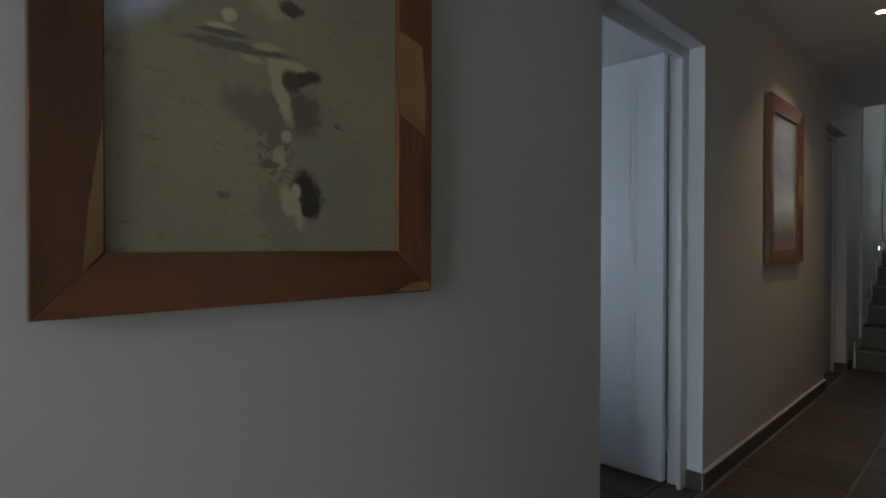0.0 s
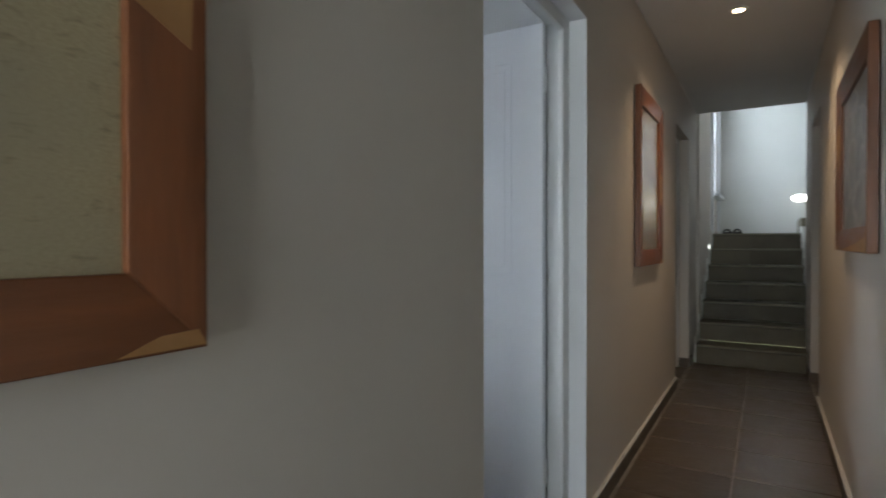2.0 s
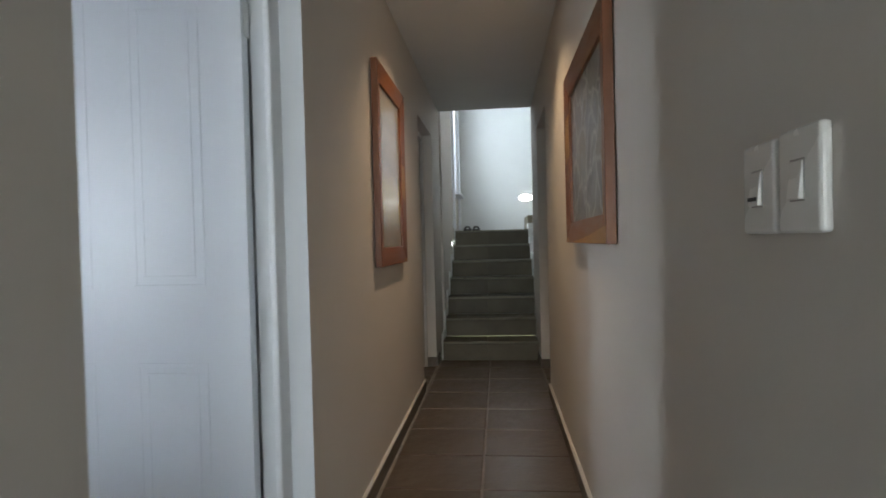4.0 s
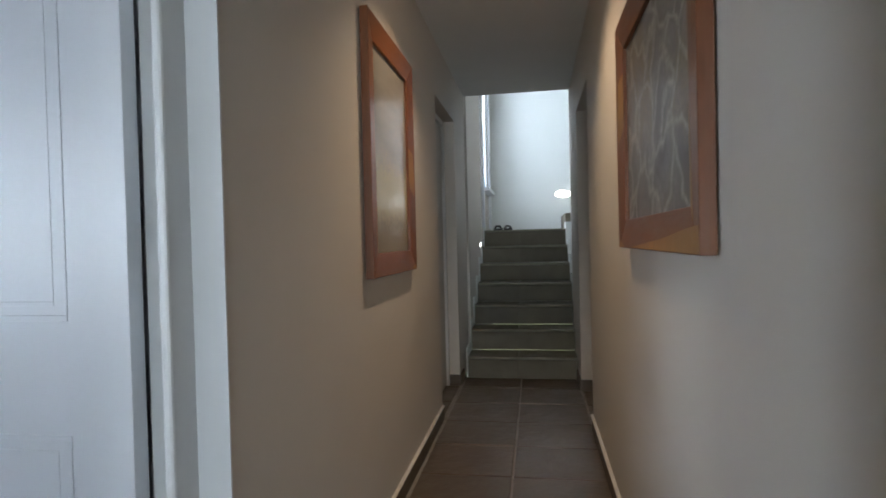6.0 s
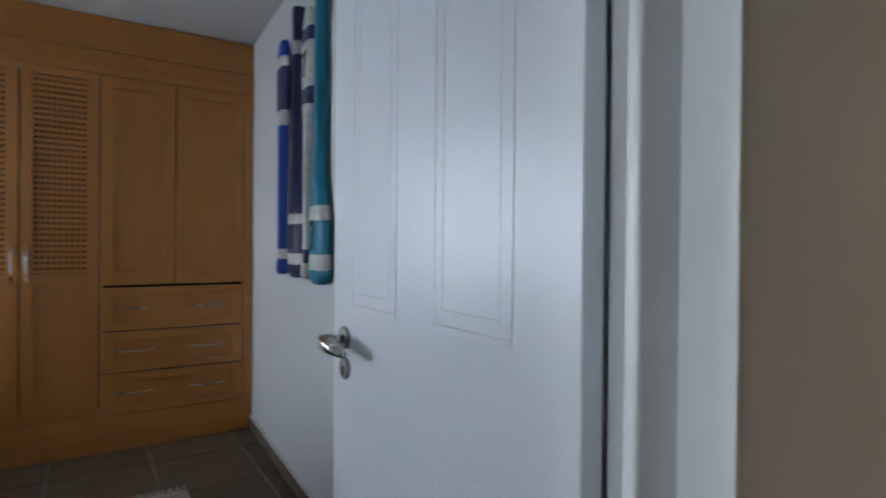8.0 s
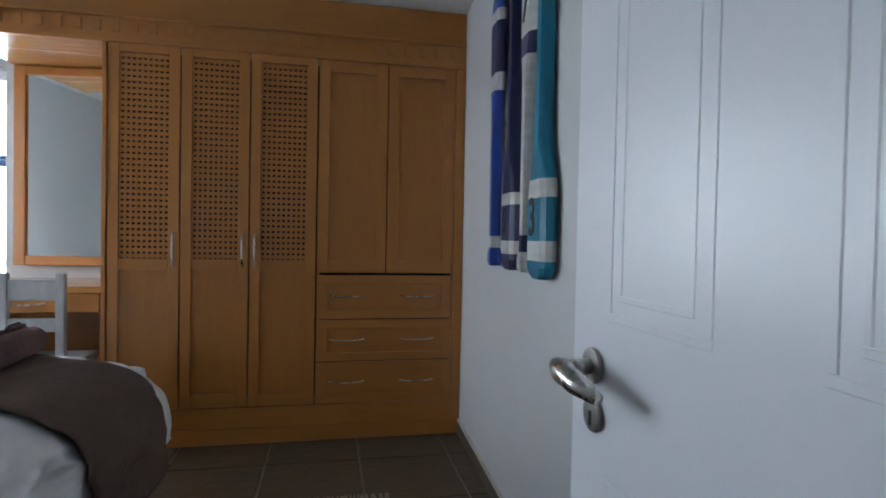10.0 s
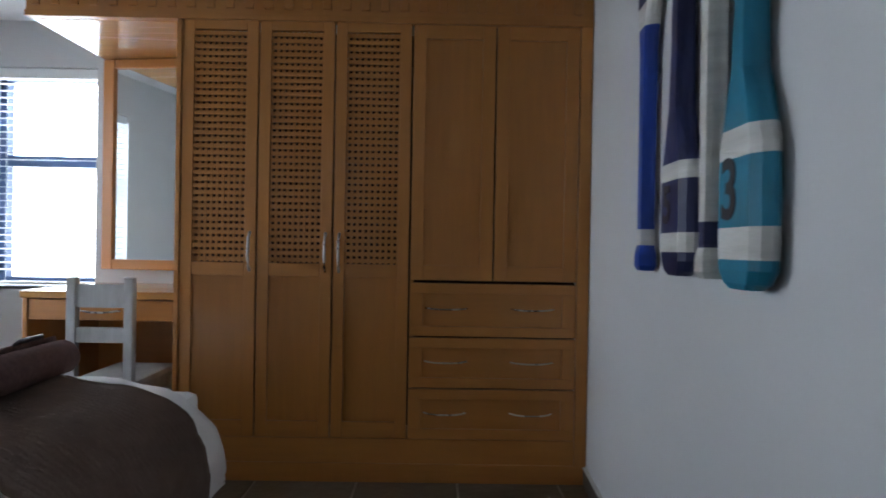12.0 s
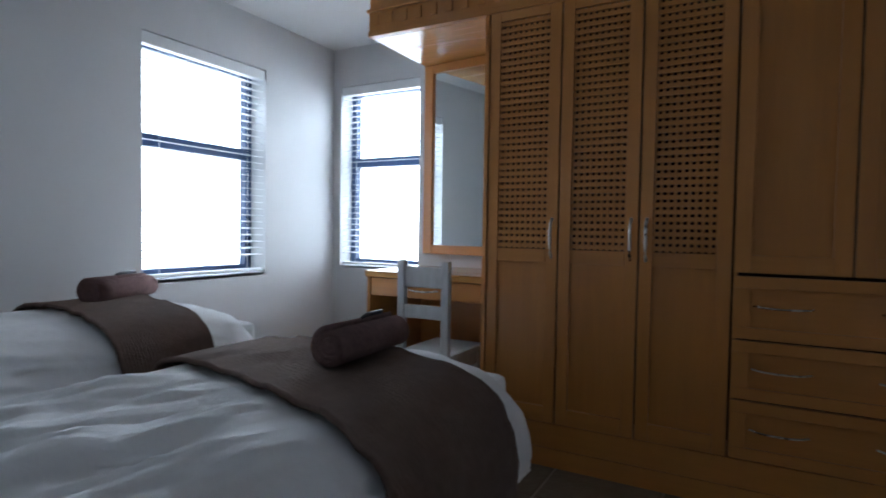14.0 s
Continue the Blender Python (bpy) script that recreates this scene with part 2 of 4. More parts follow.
def beach_print():
    """Sand with footprints and a tongue of foam; origin at the print's middle, y across, z up."""
    m, nt, n, l, v = picture_nodes("beach_print", 0.45)
    c = blend(nt, noise_fac(nt, v, 210, 0.3, 0.7, (1, 1, 1.6)), (0.33, 0.275, 0.165), (0.42, 0.355, 0.225))
    c = blend(nt, noise_fac(nt, v, 5, 0.35, 0.75), c, (0.31, 0.27, 0.185))
    c = blend(nt, noise_fac(nt, v, 38, 0.60, 0.74, (1, 1, 2.6)), c, (0.25, 0.21, 0.13))
    crumbs = blob(nt, v, -0.005, -0.205, 0.040, 0.085, 8, 0.6)
    grain = noise_fac(nt, v, 75, 0.50, 0.58)
    both = n.new("ShaderNodeMath")
    both.operation = "MULTIPLY"
    l.new(crumbs, both.inputs[0])
    l.new(grain, both.inputs[1])
    c = blend(nt, both.outputs[0], c, (0.20, 0.165, 0.105))
    for y, z, ry, rz, t, col in (
            (-0.02, -0.150, 0.085, 0.034, -12, (0.15, 0.128, 0.088)), (0.055, -0.135, 0.036, 0.042, 25, (0.115, 0.096, 0.066)),
            (0.005, -0.095, 0.015, 0.068, 18, (0.36, 0.31, 0.18)), (0.035, -0.055, 0.045, 0.016, -10, (0.37, 0.31, 0.18)),
            (0.060, -0.068, 0.034, 0.014, 20, (0.05, 0.035, 0.025)), (0.03, -0.080, 0.020, 0.020, 0, (0.07, 0.055, 0.04)),
            (0.010, -0.315, 0.050, 0.040, 20, (0.19, 0.16, 0.105)), (0.062, -0.292, 0.030, 0.046, 15, (0.032, 0.023, 0.016)),
            (0.030, -0.318, 0.018, 0.044, 22, (0.34, 0.31, 0.20)), (0.040, -0.285, 0.010, 0.014, 10, (0.40, 0.34, 0.22)),
            (-0.005, 0.060, 0.045, 0.034, 10, (0.31, 0.255, 0.15)), (0.030, 0.055, 0.026, 0.015, 0, (0.06, 0.045, 0.03)),
            (-0.09, 0.010, 0.014, 0.012, 0, (0.42, 0.37, 0.23)), (-0.105, -0.015, 0.022, 0.010, 0, (0.40, 0.35, 0.21)),
            (-0.10, -0.022, 0.045, 0.006, 4, (0.11, 0.09, 0.065)), (-0.07, -0.040, 0.10, 0.009, 2, (0.12, 0.10, 0.075)),
            (-0.02, -0.028, 0.030, 0.007, 6, (0.32, 0.28, 0.17)), (-0.05, -0.055, 0.022, 0.006, -4, (0.32, 0.28, 0.17)),
            (-0.005, -0.195, 0.014, 0.030, 8, (0.14, 0.12, 0.08)), (0.004, -0.225, 0.012, 0.022, 4, (0.32, 0.28, 0.17)),
            (-0.015, -0.240, 0.020, 0.008, 0, (0.13, 0.11, 0.075)), (0.02, -0.185, 0.010, 0.012, 0, (0.36, 0.31, 0.19)),
            (0.13, -0.150, 0.008, 0.006, 0, (0.12, 0.10, 0.07)), (-0.10, -0.30, 0.012, 0.007, 0, (0.13, 0.11, 0.08)),
            (0.02, -0.375, 0.03, 0.045, 30, (0.20, 0.17, 0.115))):
        c = blend(nt, blob(nt, v, y, z, ry, rz, t, 0.30, 0.6), c, tuple(1.5 * q for q in col))
    foam = blob(nt, v, -0.42, 0.25, 0.34, 0.34, 0, 0.05, 0.02)
    c = blend(nt, foam, c, (0.55, 0.57, 0.64))
    c = blend(nt, blob(nt, v, -0.33, 0.13, 0.16, 0.11, 0, 0.5, 0.1), c, (0.40, 0.41, 0.54))
    l.new(c, n["Principled BSDF"].inputs["Base Color"])
    return m


def misty_print():
    m, nt, n, l, v = picture_nodes("misty_shore_print", 0.22)
    c = blend(nt, noise_fac(nt, v, 3, 0.3, 0.7, (1, 0.5, 2)), (0.24, 0.22, 0.20), (0.34, 0.32, 0.29))
    c = blend(nt, blob(nt, v, 0.0, -0.17, 0.5, 0.13, 0, 0.6), c, (0.42, 0.38, 0.22))
    c = blend(nt, blob(nt, v, 0.0, -0.36, 0.5, 0.09, 0, 0.6), c, (0.26, 0.21, 0.13))
    l.new(c, n["Principled BSDF"].inputs["Base Color"])
    return m


def waterfall_print():
    m, nt, n, l, v = picture_nodes("grey_rock_print", 0.35)
    warp = n.new("ShaderNodeTexNoise")
    warp.inputs["Scale"].default_value = 5
    l.new(v, warp.inputs["Vector"])
    off = n.new("ShaderNodeVectorMath")
    off.operation = "MULTIPLY_ADD"
    l.new(warp.outputs["Color"], off.inputs[0])
    off.inputs[1].default_value = (.25, .25, .25)
    l.new(v, off.inputs[2])
    w = off.outputs[0]
    c = blend(nt, noise_fac(nt, w, 5, 0.38, 0.64), (0.085, 0.075, 0.06), (0.27, 0.25, 0.24))
    c = blend(nt, noise_fac(nt, w, 4, 0.50, 0.66, (1, 1, .7)), c, (0.20, 0.15, 0.075))
    ridge = n.new("ShaderNodeTexVoronoi")
    ridge.feature = "DISTANCE_TO_EDGE"
    ridge.inputs["Scale"].default_value = 6
    l.new(w, ridge.inputs["Vector"])
    mr = n.new("ShaderNodeMapRange")
    mr.inputs["From Min"].default_value = 0.10
    mr.inputs["From Max"].default_value = 0.0
    mr.inputs["To Max"].default_value = 0.75
    l.new(ridge.outputs["Distance"], mr.inputs["Value"])
    c = blend(nt, mr.outputs[0], c, (0.46, 0.43, 0.38))
    c = blend(nt, noise_fac(nt, v, 60, 0.35, 0.9), c, (0.10, 0.09, 0.08))
    l.new(c, n["Principled BSDF"].inputs["Base Color"])
    return m


# ---- building helpers ----


def bx(bm, x0, x1, y0, y1, z0, z1):
    """Adds a box to bm and returns its vertices."""
    made = bmesh.ops.create_cube(bm, size=1.0)["verts"]
    for v in made:
        v.co = Vector(((x0 + x1) / 2 + v.co.x * (x1 - x0), (y0 + y1) / 2 + v.co.y * (y1 - y0), (z0 + z1) / 2 + v.co.z * (z1 - z0)))
    return made


def cyl(bm, a, b, r0, r1=None, seg=14):
    """Adds a rod from a to b."""
    a, b = Vector(a), Vector(b)
    d = b - a
    m = Matrix.Translation((a + b) / 2) @ d.to_track_quat("Z", "Y").to_matrix().to_4x4()
    return bmesh.ops.create_cone(bm, cap_ends=True, segments=seg, radius1=r0, radius2=r0 if r1 is None else r1, depth=d.length, matrix=m)["verts"]


def soften(bm, w, seg=2):
    bmesh.ops.bevel(bm, geom=[e for e in bm.edges if len(e.link_faces) == 2 and e.calc_face_angle() > 0.6], offset=w, segments=seg,
                    affect="EDGES", profile=0.5)


def mesh_of(name, bm, material, smooth=False):
    me = bpy.data.meshes.new(name)
    bmesh.ops.recalc_face_normals(bm, faces=bm.faces)
    if smooth:
        for f in bm.faces:
            f.smooth = True
    bm.to_mesh(me)
    bm.free()
    me.materials.append(material)
    return me


def part(name, bm, material, parent, label="", smooth=False):
    ob = new(name, mesh_of(name, bm, material, smooth))
    ob.parent = parent
    if label:
        tagged(ob, label)
    return ob


def solid(name, bm, material, label, category, kind="", group="", smooth=False):
    return tagged(new(name, mesh_of(name, bm, material, smooth)), label, category, group, kind)


def empty(name, x, y, z, label, category, group="", kind=""):
    ob = new(name)
    ob.location = (x, y, z)
    return tagged(ob, label, category, group, kind)


def bpart(name, box, material, parent, w=0.003, label="", seg=2):
    bm = bmesh.new()
    bx(bm, *box)
    if w:
        soften(bm, w, seg)
    return part(name, bm, material, parent, label)


def boxes(name, lst, material, label, category, kind="structure", w=0):
    bm = bmesh.new()
    for b in lst:
        bx(bm, *b)
    if w:
        soften(bm, w)
    return solid(name, bm, material, label, category, kind)


def tube(name, pts, r, material, parent, label="", seg=8):
    """A bent rod through pts as one mesh."""
    bm = bmesh.new()
    rings = []
    pts = [Vector(p) for p in pts]
    for i, p in enumerate(pts):
        d = (pts[min(i + 1, len(pts) - 1)] - pts[max(i - 1, 0)]).normalized()
        ref = Vector((0, 0, 1)) if abs(d.z) < .9 else Vector((1, 0, 0))
        u = d.cross(ref).normalized()
        v = d.cross(u)
        rad = r[i] if isinstance(r, (list, tuple)) else r
        rings.append([bm.verts.new(p + u * (math.cos(a) * rad) + v * (math.sin(a) * rad)) for a in
                      [2 * math.pi * k / seg for k in range(seg)]])
    for a, b in zip(rings, rings[1:]):
        for k in range(seg):
            bm.faces.new((a[k], a[(k + 1) % seg], b[(k + 1) % seg], b[k]))
    bm.faces.new(rings[0][::-1])
    bm.faces.new(rings[-1])
    return part(name, bm, material, parent, label, smooth=True)


# ---- plan ----
XL, XR = -1.05, -0.12        # corridor faces
NORTH_SKEW = Matrix.Translation((-4.3, 2.56, 0)) @ Matrix.Rotation(radians(-2.58), 4, "Z") @ Matrix.Translation((4.3, -2.56, 0))
XB = -1.20                   # bedroom face of the corridor wall
YN, YS, XW = 2.56, -0.97, -5.15
H = 2.44
D0, D1, DH = 1.36, 2.28, 2.035   # bedroom doorway
LANDING, RISE, RUN, Y0 = 1.246, 0.178, 0.30, 5.82
YB = 8.75                    # back wall of the stairwell
TOP = 4.4

boxes("wall_corridor_west", [
    (XB, XL, -2.6, D0, 0, H), (XB, XL, D0, D1, DH, H), (XB, XL, D1, 4.76, 0, H), (XB, XL, 4.76, 5.60, 2.08, H),
    (XB, XL, 5.60, 6.25, 0, H), (XB, -1.03, 6.25, 7.55, 0, TOP), (XB, -1.02, 7.55, 8.35, 0, 1.75), (XB, -1.02, 7.55, 8.35, 3.4, TOP),
    (XB, -1.02, 8.35, YB, 0, TOP)], PAINT, "painted plaster corridor wall with two doorways", "wall")
boxes("wall_corridor_east", [
    (XR, XR + .15, 0.75, 4.65, 0, H), (XR, XR + .15, 4.65, 5.5, 2.08, H), (XR, XR + .15, 5.5, 6.25, 0, H),
    (-0.03, 0.12, 6.25, 7.72, 0, TOP), (-0.03, 0.12, 7.72, YB, 3.5, TOP)], PAINT,
    "painted plaster corridor wall with a doorway", "wall")
boxes("wall_stair_back", [(-1.2, 2.2, YB, YB + .15, 0, TOP)], STAIRPAINT, "pale painted wall behind the stair landing", "wall")
boxes("wall_stair_upper", [(0.06, 2.2, 7.57, 7.72, 0, TOP), (2.2, 2.35, 7.57, YB + .15, 0, TOP), (-1.2, 0.06, 6.10, 6.25, H + .12, TOP)], STAIRPAINT,
      "pale painted stairwell wall", "wall")
boxes("ceiling_stair", [(-1.2, 2.35, 6.10, YB + .15, TOP, TOP + .12)], CEIL, "white stairwell ceiling", "ceiling")
boxes("ceiling_corridor", [(XB, XR + .15, -2.6, 6.25, H, H + .12)], CEIL, "off-white plastered corridor ceiling", "ceiling")
boxes("wall_hall_south", [(XB, -1.0, -2.75, -2.6, 0, H), (0.3, 2.65, -2.75, -2.6, 0, H), (-1.0, 0.3, -2.75, -2.6, 2.15, H)], PAINT,
      "plain hall wall with a glazed door opening", "wall")
boxes("wall_hall_east", [(2.5, 2.65, -2.6, 0.90, 0, H)], PAINT, "plain hall wall", "wall")
boxes("wall_hall_north", [(XR + .15, 2.5, 0.75, 0.90, 0, H)], PAINT, "plain hall wall beside the corridor", "wall")
boxes("ceiling_hall", [(XR + .15, 2.65, -2.75, 0.90, H, H + .12)], CEIL, "off-white plastered hall ceiling", "ceiling")
# bedroom shell
W1 = (-4.48, -3.64, 0.77, 2.075)
W2 = (-0.90, -0.08, 0.785, 2.115)
boxes("wall_bedroom_south", [
    (XW - .22, W1[0], YS - .22, YS, 0, H), (W1[1], XB, YS - .22, YS, 0, H), (W1[0], W1[1], YS - .22, YS, 0, W1[2]),
    (W1[0], W1[1], YS - .22, YS, W1[3], H)], BEDPAINT, "pale grey bedroom wall with a window", "wall")
boxes("wall_bedroom_west", [
    (XW - .22, XW, YS, W2[0], 0, H), (XW - .22, XW, W2[1], YN + .045, 0, H), (XW - .22, XW, W2[0], W2[1], 0, W2[2]),
    (XW - .22, XW, W2[0], W2[1], W2[3], H), (XW, -4.87, -0.04, YN + .02, 0, H)], BEDPAINT, "pale grey bedroom wall with a corner window", "wall")
boxes("wall_bedroom_north", [(XW - .22, XB, YN, YN + .15, 0, H)], BEDPAINT, "pale grey bedroom wall that carries oars", "wall").matrix_world = NORTH_SKEW
boxes("ceiling_bedroom", [(XW - .22, XB, YS - .22, YN + .15, H - .045, H + .12)], CEIL, "white plastered bedroom ceiling", "ceiling")
boxes("ceiling_bulkhead", [(-2.45, XB - .002, YS, -0.35, 2.16, H - .047)], CEIL, "boxed white ceiling bulkhead", "ceiling")
# bedroom face of the corridor wall
boxes("wall_bedroom_east", [(XB - .012, XB, YS, D0, 0, H - .045), (XB - .012, XB, D1, YN, 0, H - .045), (XB - .012, XB, D0, D1, DH, H - .045)], BEDPAINT,
      "pale grey bedroom wall with a doorway", "wall")
# plastered reveals of the bedroom doorway
boxes("trim_door_reveal", [(-1.117, XL + .003, D1 - .006, D1 - .0005, 0, DH), (-1.117, XL + .003, D0, D1 - .006, DH - .006, DH - .0005)], GLOSS,
      "white painted plaster door reveal", "trim")

# doorways beside the stairs: shut doors set back in their reveals
for nm, x0, x1, y0, y1 in (("door_2", -1.19, -1.15, 4.765, 5.595), ("door_3", -0.02, 0.02, 4.655, 5.495)):
    d = empty(nm, (x0 + x1) / 2, y0, 0, "shut painted door set back in its doorway", "door", kind="structure")
    d.location = (0, 0, 0)
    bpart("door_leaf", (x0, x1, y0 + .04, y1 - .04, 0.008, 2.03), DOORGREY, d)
    for k, b in enumerate(((y0, y0 + .04, 0, 2.075), (y1 - .04, y1, 0, 2.075), (y0 + .04, y1 - .04, 2.035, 2.075))):
        bpart("door_frame", (x0 - .02, x1 + .02, *b), GLOSS_OLD, d)

# floor slabs under the tiles
boxes("floor", [(XW - .22, XB, YS - .22, YN + .15, -0.12, -0.006), (XB, XR + .15, -2.75, Y0 + .1, -0.12, -0.006), (XR + .15, 2.65, -2.75, .9, -0.12, -0.006)], GROUT,
      "dark slate tiled floor with pale grout", "floor")
floor_ob = bpy.data.objects["floor"]

# skirtings
bm = bmesh.new()
for b in ((XL, XL + .012, -2.6, D0, 0, .08), (XL, XL + .012, D1, 4.76, 0, .08), (XR - .012, XR, 0.75, 4.65, 0, .08),
          (XL, XL + .012, 5.60, Y0, 0, .08), (XR - .012, XR, 5.5, Y0, 0, .08), (-1.15, XL, 5.586, 5.598, 0, .08), (XR, -.02, 5.486, 5.498, 0, .08),
          (XB, XL, 2.262, 2.274, 0, .08)):
    bx(bm, *b)
solid("baseboard_corridor", bm, SKIRT, "dark slate tile skirting", "baseboard", "structure")
bm = bmesh.new()
for b in ((XL, XL + .016, -2.6, D0, .0802, .088), (XL, XL + .016, D1, 4.76, .0802, .088), (XR - .016, XR, 0.75, 4.65, .0802, .088)):
    bx(bm, *b)
solid("trim_skirting_edge", bm, CAULK, "pale painted bead above the skirting", "trim", "structure")
bm = bmesh.new()
for b in ((XW, XB - .014, YS, YS + .014, 0, .075), (XW, XW + .014, YS + .014, -0.05, 0, .075),
          (XB - .026, XB - .012, YS + .014, D0, 0, .075)):
    bx(bm, *b)
solid("baseboard_bedroom", bm, SKIRT, "dark slate tile skirting", "baseboard", "structure")
bm = bmesh.new()
bx(bm, -4.36, XB - .014, YN - .014, YN, 0, .075)
solid("baseboard_bedroom_north", bm, SKIRT, "dark slate tile skirting", "baseboard", "structure").matrix_world = NORTH_SKEW
bm = bmesh.new()
bx(bm, -4.36, XB - .014, YN - .017, YN, .0752, .082)
solid("trim_bedroom_skirting_edge", bm, CAULK, "pale painted bead above the skirting", "trim", "structure").matrix_world = NORTH_SKEW

# ---- stairs ----
stairs = empty("staircase", 0, 0, 0, "slate tiled staircase with pale worn step edges", "stairs", kind="structure")
for i in range(7):
    y = Y0 + i * RUN
    z = (i + 1) * RISE
    end = y + RUN if i < 6 else YB
    xe = -0.09
    bpart("step", (-1.02, xe, y, end, z - RISE if i else 0, z - .022), STEP, stairs, 0.002)
    for x0, x1 in ((-1.02, -0.60), (-0.596, xe)):
        bpart("riser_tile", (x0, x1, y - .008, y, z - RISE + .003, z - .024), STEP, stairs, 0.002)
        bpart("tread_tile", (x0, x1, y - .022, end - .01, z - .02, z), STEP, stairs, 0.004)
    bpart("nosing", (-1.019, xe - .001, y - .026, y - .004, z - .017, z + .002), NOSE, stairs, 0.004)
    # stepped skirting on both sides
    for x0, x1 in ((-1.02, -1.008), (xe - .006, -.03)):
        bpart("skirting_tile", (x0, x1, y - .035, y + .045, z - RISE + .01, z + .075), STAIRPAINT, stairs, 0.004)
        bpart("skirting_tile", (x0, x1, y + .045, min(end, y + RUN) - .035, z, z + .075), STAIRPAINT, stairs, 0.004)
for i in range(3):
    x = 0.0 + i * 0.28 - .09
    bpart("upper_step", (x, x + .28 if i < 2 else 2.2, 7.72, YB, LANDING if i == 0 else LANDING + i * RISE - .02, LANDING + (i + 1) * RISE), STEP, stairs, 0.004)

# window at the landing
w3 = empty("window_3", 0, 0, 0, "tall white stairwell window over the landing", "window", kind="structure")
for b in ((-1.15, -1.03, 7.55, 7.60, 1.75, 3.4), (-1.15, -1.03, 8.30, 8.35, 1.75, 3.4), (-1.15, -1.03, 7.60, 8.30, 1.75, 1.80),
          (-1.15, -1.03, 7.60, 8.30, 3.35, 3.40), (-1.13, -1.06, 7.60, 8.30, 2.42, 2.47)):
    bpart("window_frame", b, GLOSS, w3)
g = bpart("pane", (-1.11, -1.105, 7.60, 8.30, 1.80, 3.35), GLASS, w3, 0)
g.visible_shadow = False
bpart("window_sill", (-1.02, -0.93, 7.50, 8.40, 1.70, 1.74), GLOSS, w3)
for b in ((-1.018, -0.985, 7.45, 7.52, 1.28, 3.5), (-1.018, -0.985, 8.38, 8.45, 1.28, 3.5)):
    bpart("architrave", b, GLOSS, w3)


def step_light(x, y, z):
    t = empty("step_light", x, y, z, "small square recessed step light, glowing white", "light")
    bpart("bezel", (0, .008, -.030, .030, -.030, .030), PLASTIC, t)
    bpart("diffuser", (.008, .011, -.022, .022, -.022, .022), LAMP_WHITE, t, 0.001)
    return t


step_light(-1.02, 7.14, 1.09)
wl = empty("wall_light", -0.06, YB, 1.72, "oval white bulkhead wall light, lit", "light")
bm = bmesh.new()
bmesh.ops.create_uvsphere(bm, u_segments=24, v_segments=12, radius=1, matrix=Matrix.Diagonal((.10, .045, .048, 1)))
bmesh.ops.bisect_plane(bm, geom=bm.verts[:] + bm.edges[:] + bm.faces[:], plane_co=(0, 0, 0), plane_no=(0, 1, 0), clear_outer=True)
part("diffuser", bm, LAMP_WHITE, wl, smooth=True).location = (0, -.012, 0)
bm = bmesh.new()
cyl(bm, (0, -.012, 0), (0, 0, 0), .11, seg=28)
for v in bm.verts:
    v.co.z *= .5
part("base", bm, PLASTIC, wl)
sandal = empty("sandal", -0.86, 7.66, LANDING, "pair of small dark rubber sandals on the landing", "sandals")
for k, (dx, dy) in enumerate(((0, 0), (.11, .03))):
    bm = bmesh.new()
    bx(bm, dx - .045, dx + .045, dy, dy + .25, 0, .022)
    soften(bm, .01)
    part("sole", bm, BLACK, sandal)
    tube("strap", [(dx - .045, dy + .12, .01), (dx - .02, dy + .10, .05), (dx + .02, dy + .10, .05), (dx + .045, dy + .12, .01)], .012, BLACK, sandal)

# ---- corridor fittings ----
dl = empty("downlight", -0.572, 3.60, H, "recessed round ceiling downlight, lit warm white", "light")
bm = bmesh.new()
for a in range(32):
    for r0, r1, z0, z1 in ((.030, .046, -.006, -.004),):
        a0, a1 = 2 * math.pi * a / 32, 2 * math.pi * (a + 1) / 32
        vs = [bm.verts.new((r * math.cos(q), r * math.sin(q), z)) for r, q, z in
              ((r0, a0, z0), (r1, a0, z1), (r1, a1, z1), (r0, a1, z0), (r1, a0, 0), (r1, a1, 0))]
        bm.faces.new(vs[:4])
        bm.faces.new((vs[1], vs[4], vs[5], vs[2]))
bmesh.ops.remove_doubles(bm, verts=bm.verts, dist=1e-5)
part("rim", bm, PLASTIC, dl)
bm = bmesh.new()
cyl(bm, (0, 0, -.005), (0, 0, -.0005), .031, seg=28)
part("lamp", bm, LAMP_WARM, dl)
spot = new("downlight_beam", bpy.data.lights.new("downlight_beam", "SPOT"))
spot.data.energy, spot.data.spot_size, spot.data.spot_blend, spot.data.shadow_soft_size = 34, radians(120), 0.8, 0.03
spot.data.color = (1.0, 0.74, 0.48)
spot.matrix_world = look((-0.572, 3.60, H - .012), (-0.572, 3.6, 0))


def switch_plate(y0, y1, z0, z1, lit):
    cy, cz, w, h = (y0 + y1) / 2, (z0 + z1) / 2, (y1 - y0) / 2, (z1 - z0) / 2
    t = empty("light_switch", XR, cy, cz, "white plastic light switch plate with rocker" + (" and dark indicator" if lit else ""), "switch", "wall switches")
    bm = bmesh.new()
    bx(bm, -.014, 0, -w, w, -h, h)
    soften(bm, .0055, 3)
    part("plate", bm, PLASTIC, t)
    bm = bmesh.new()
    vs = bx(bm, -.021, -.0135, -.013, .013, -.022, .022)
    for v in vs:
        if v.co.x < -.018 and v.co.z > 0:
            v.co.x += .005
    soften(bm, .0015)
    part("rocker", bm, PLASTIC, t)
    bpart("rocker_gap", (-.0150, -.0137, -.0145, .0145, -.0240, .0240), DARKSTEEL, t, 0)
    if lit:
        bpart("indicator", (-.0225, -.0195, -.010, .010, -.016, -.011), BLACK, t, 0.0005)
    return t


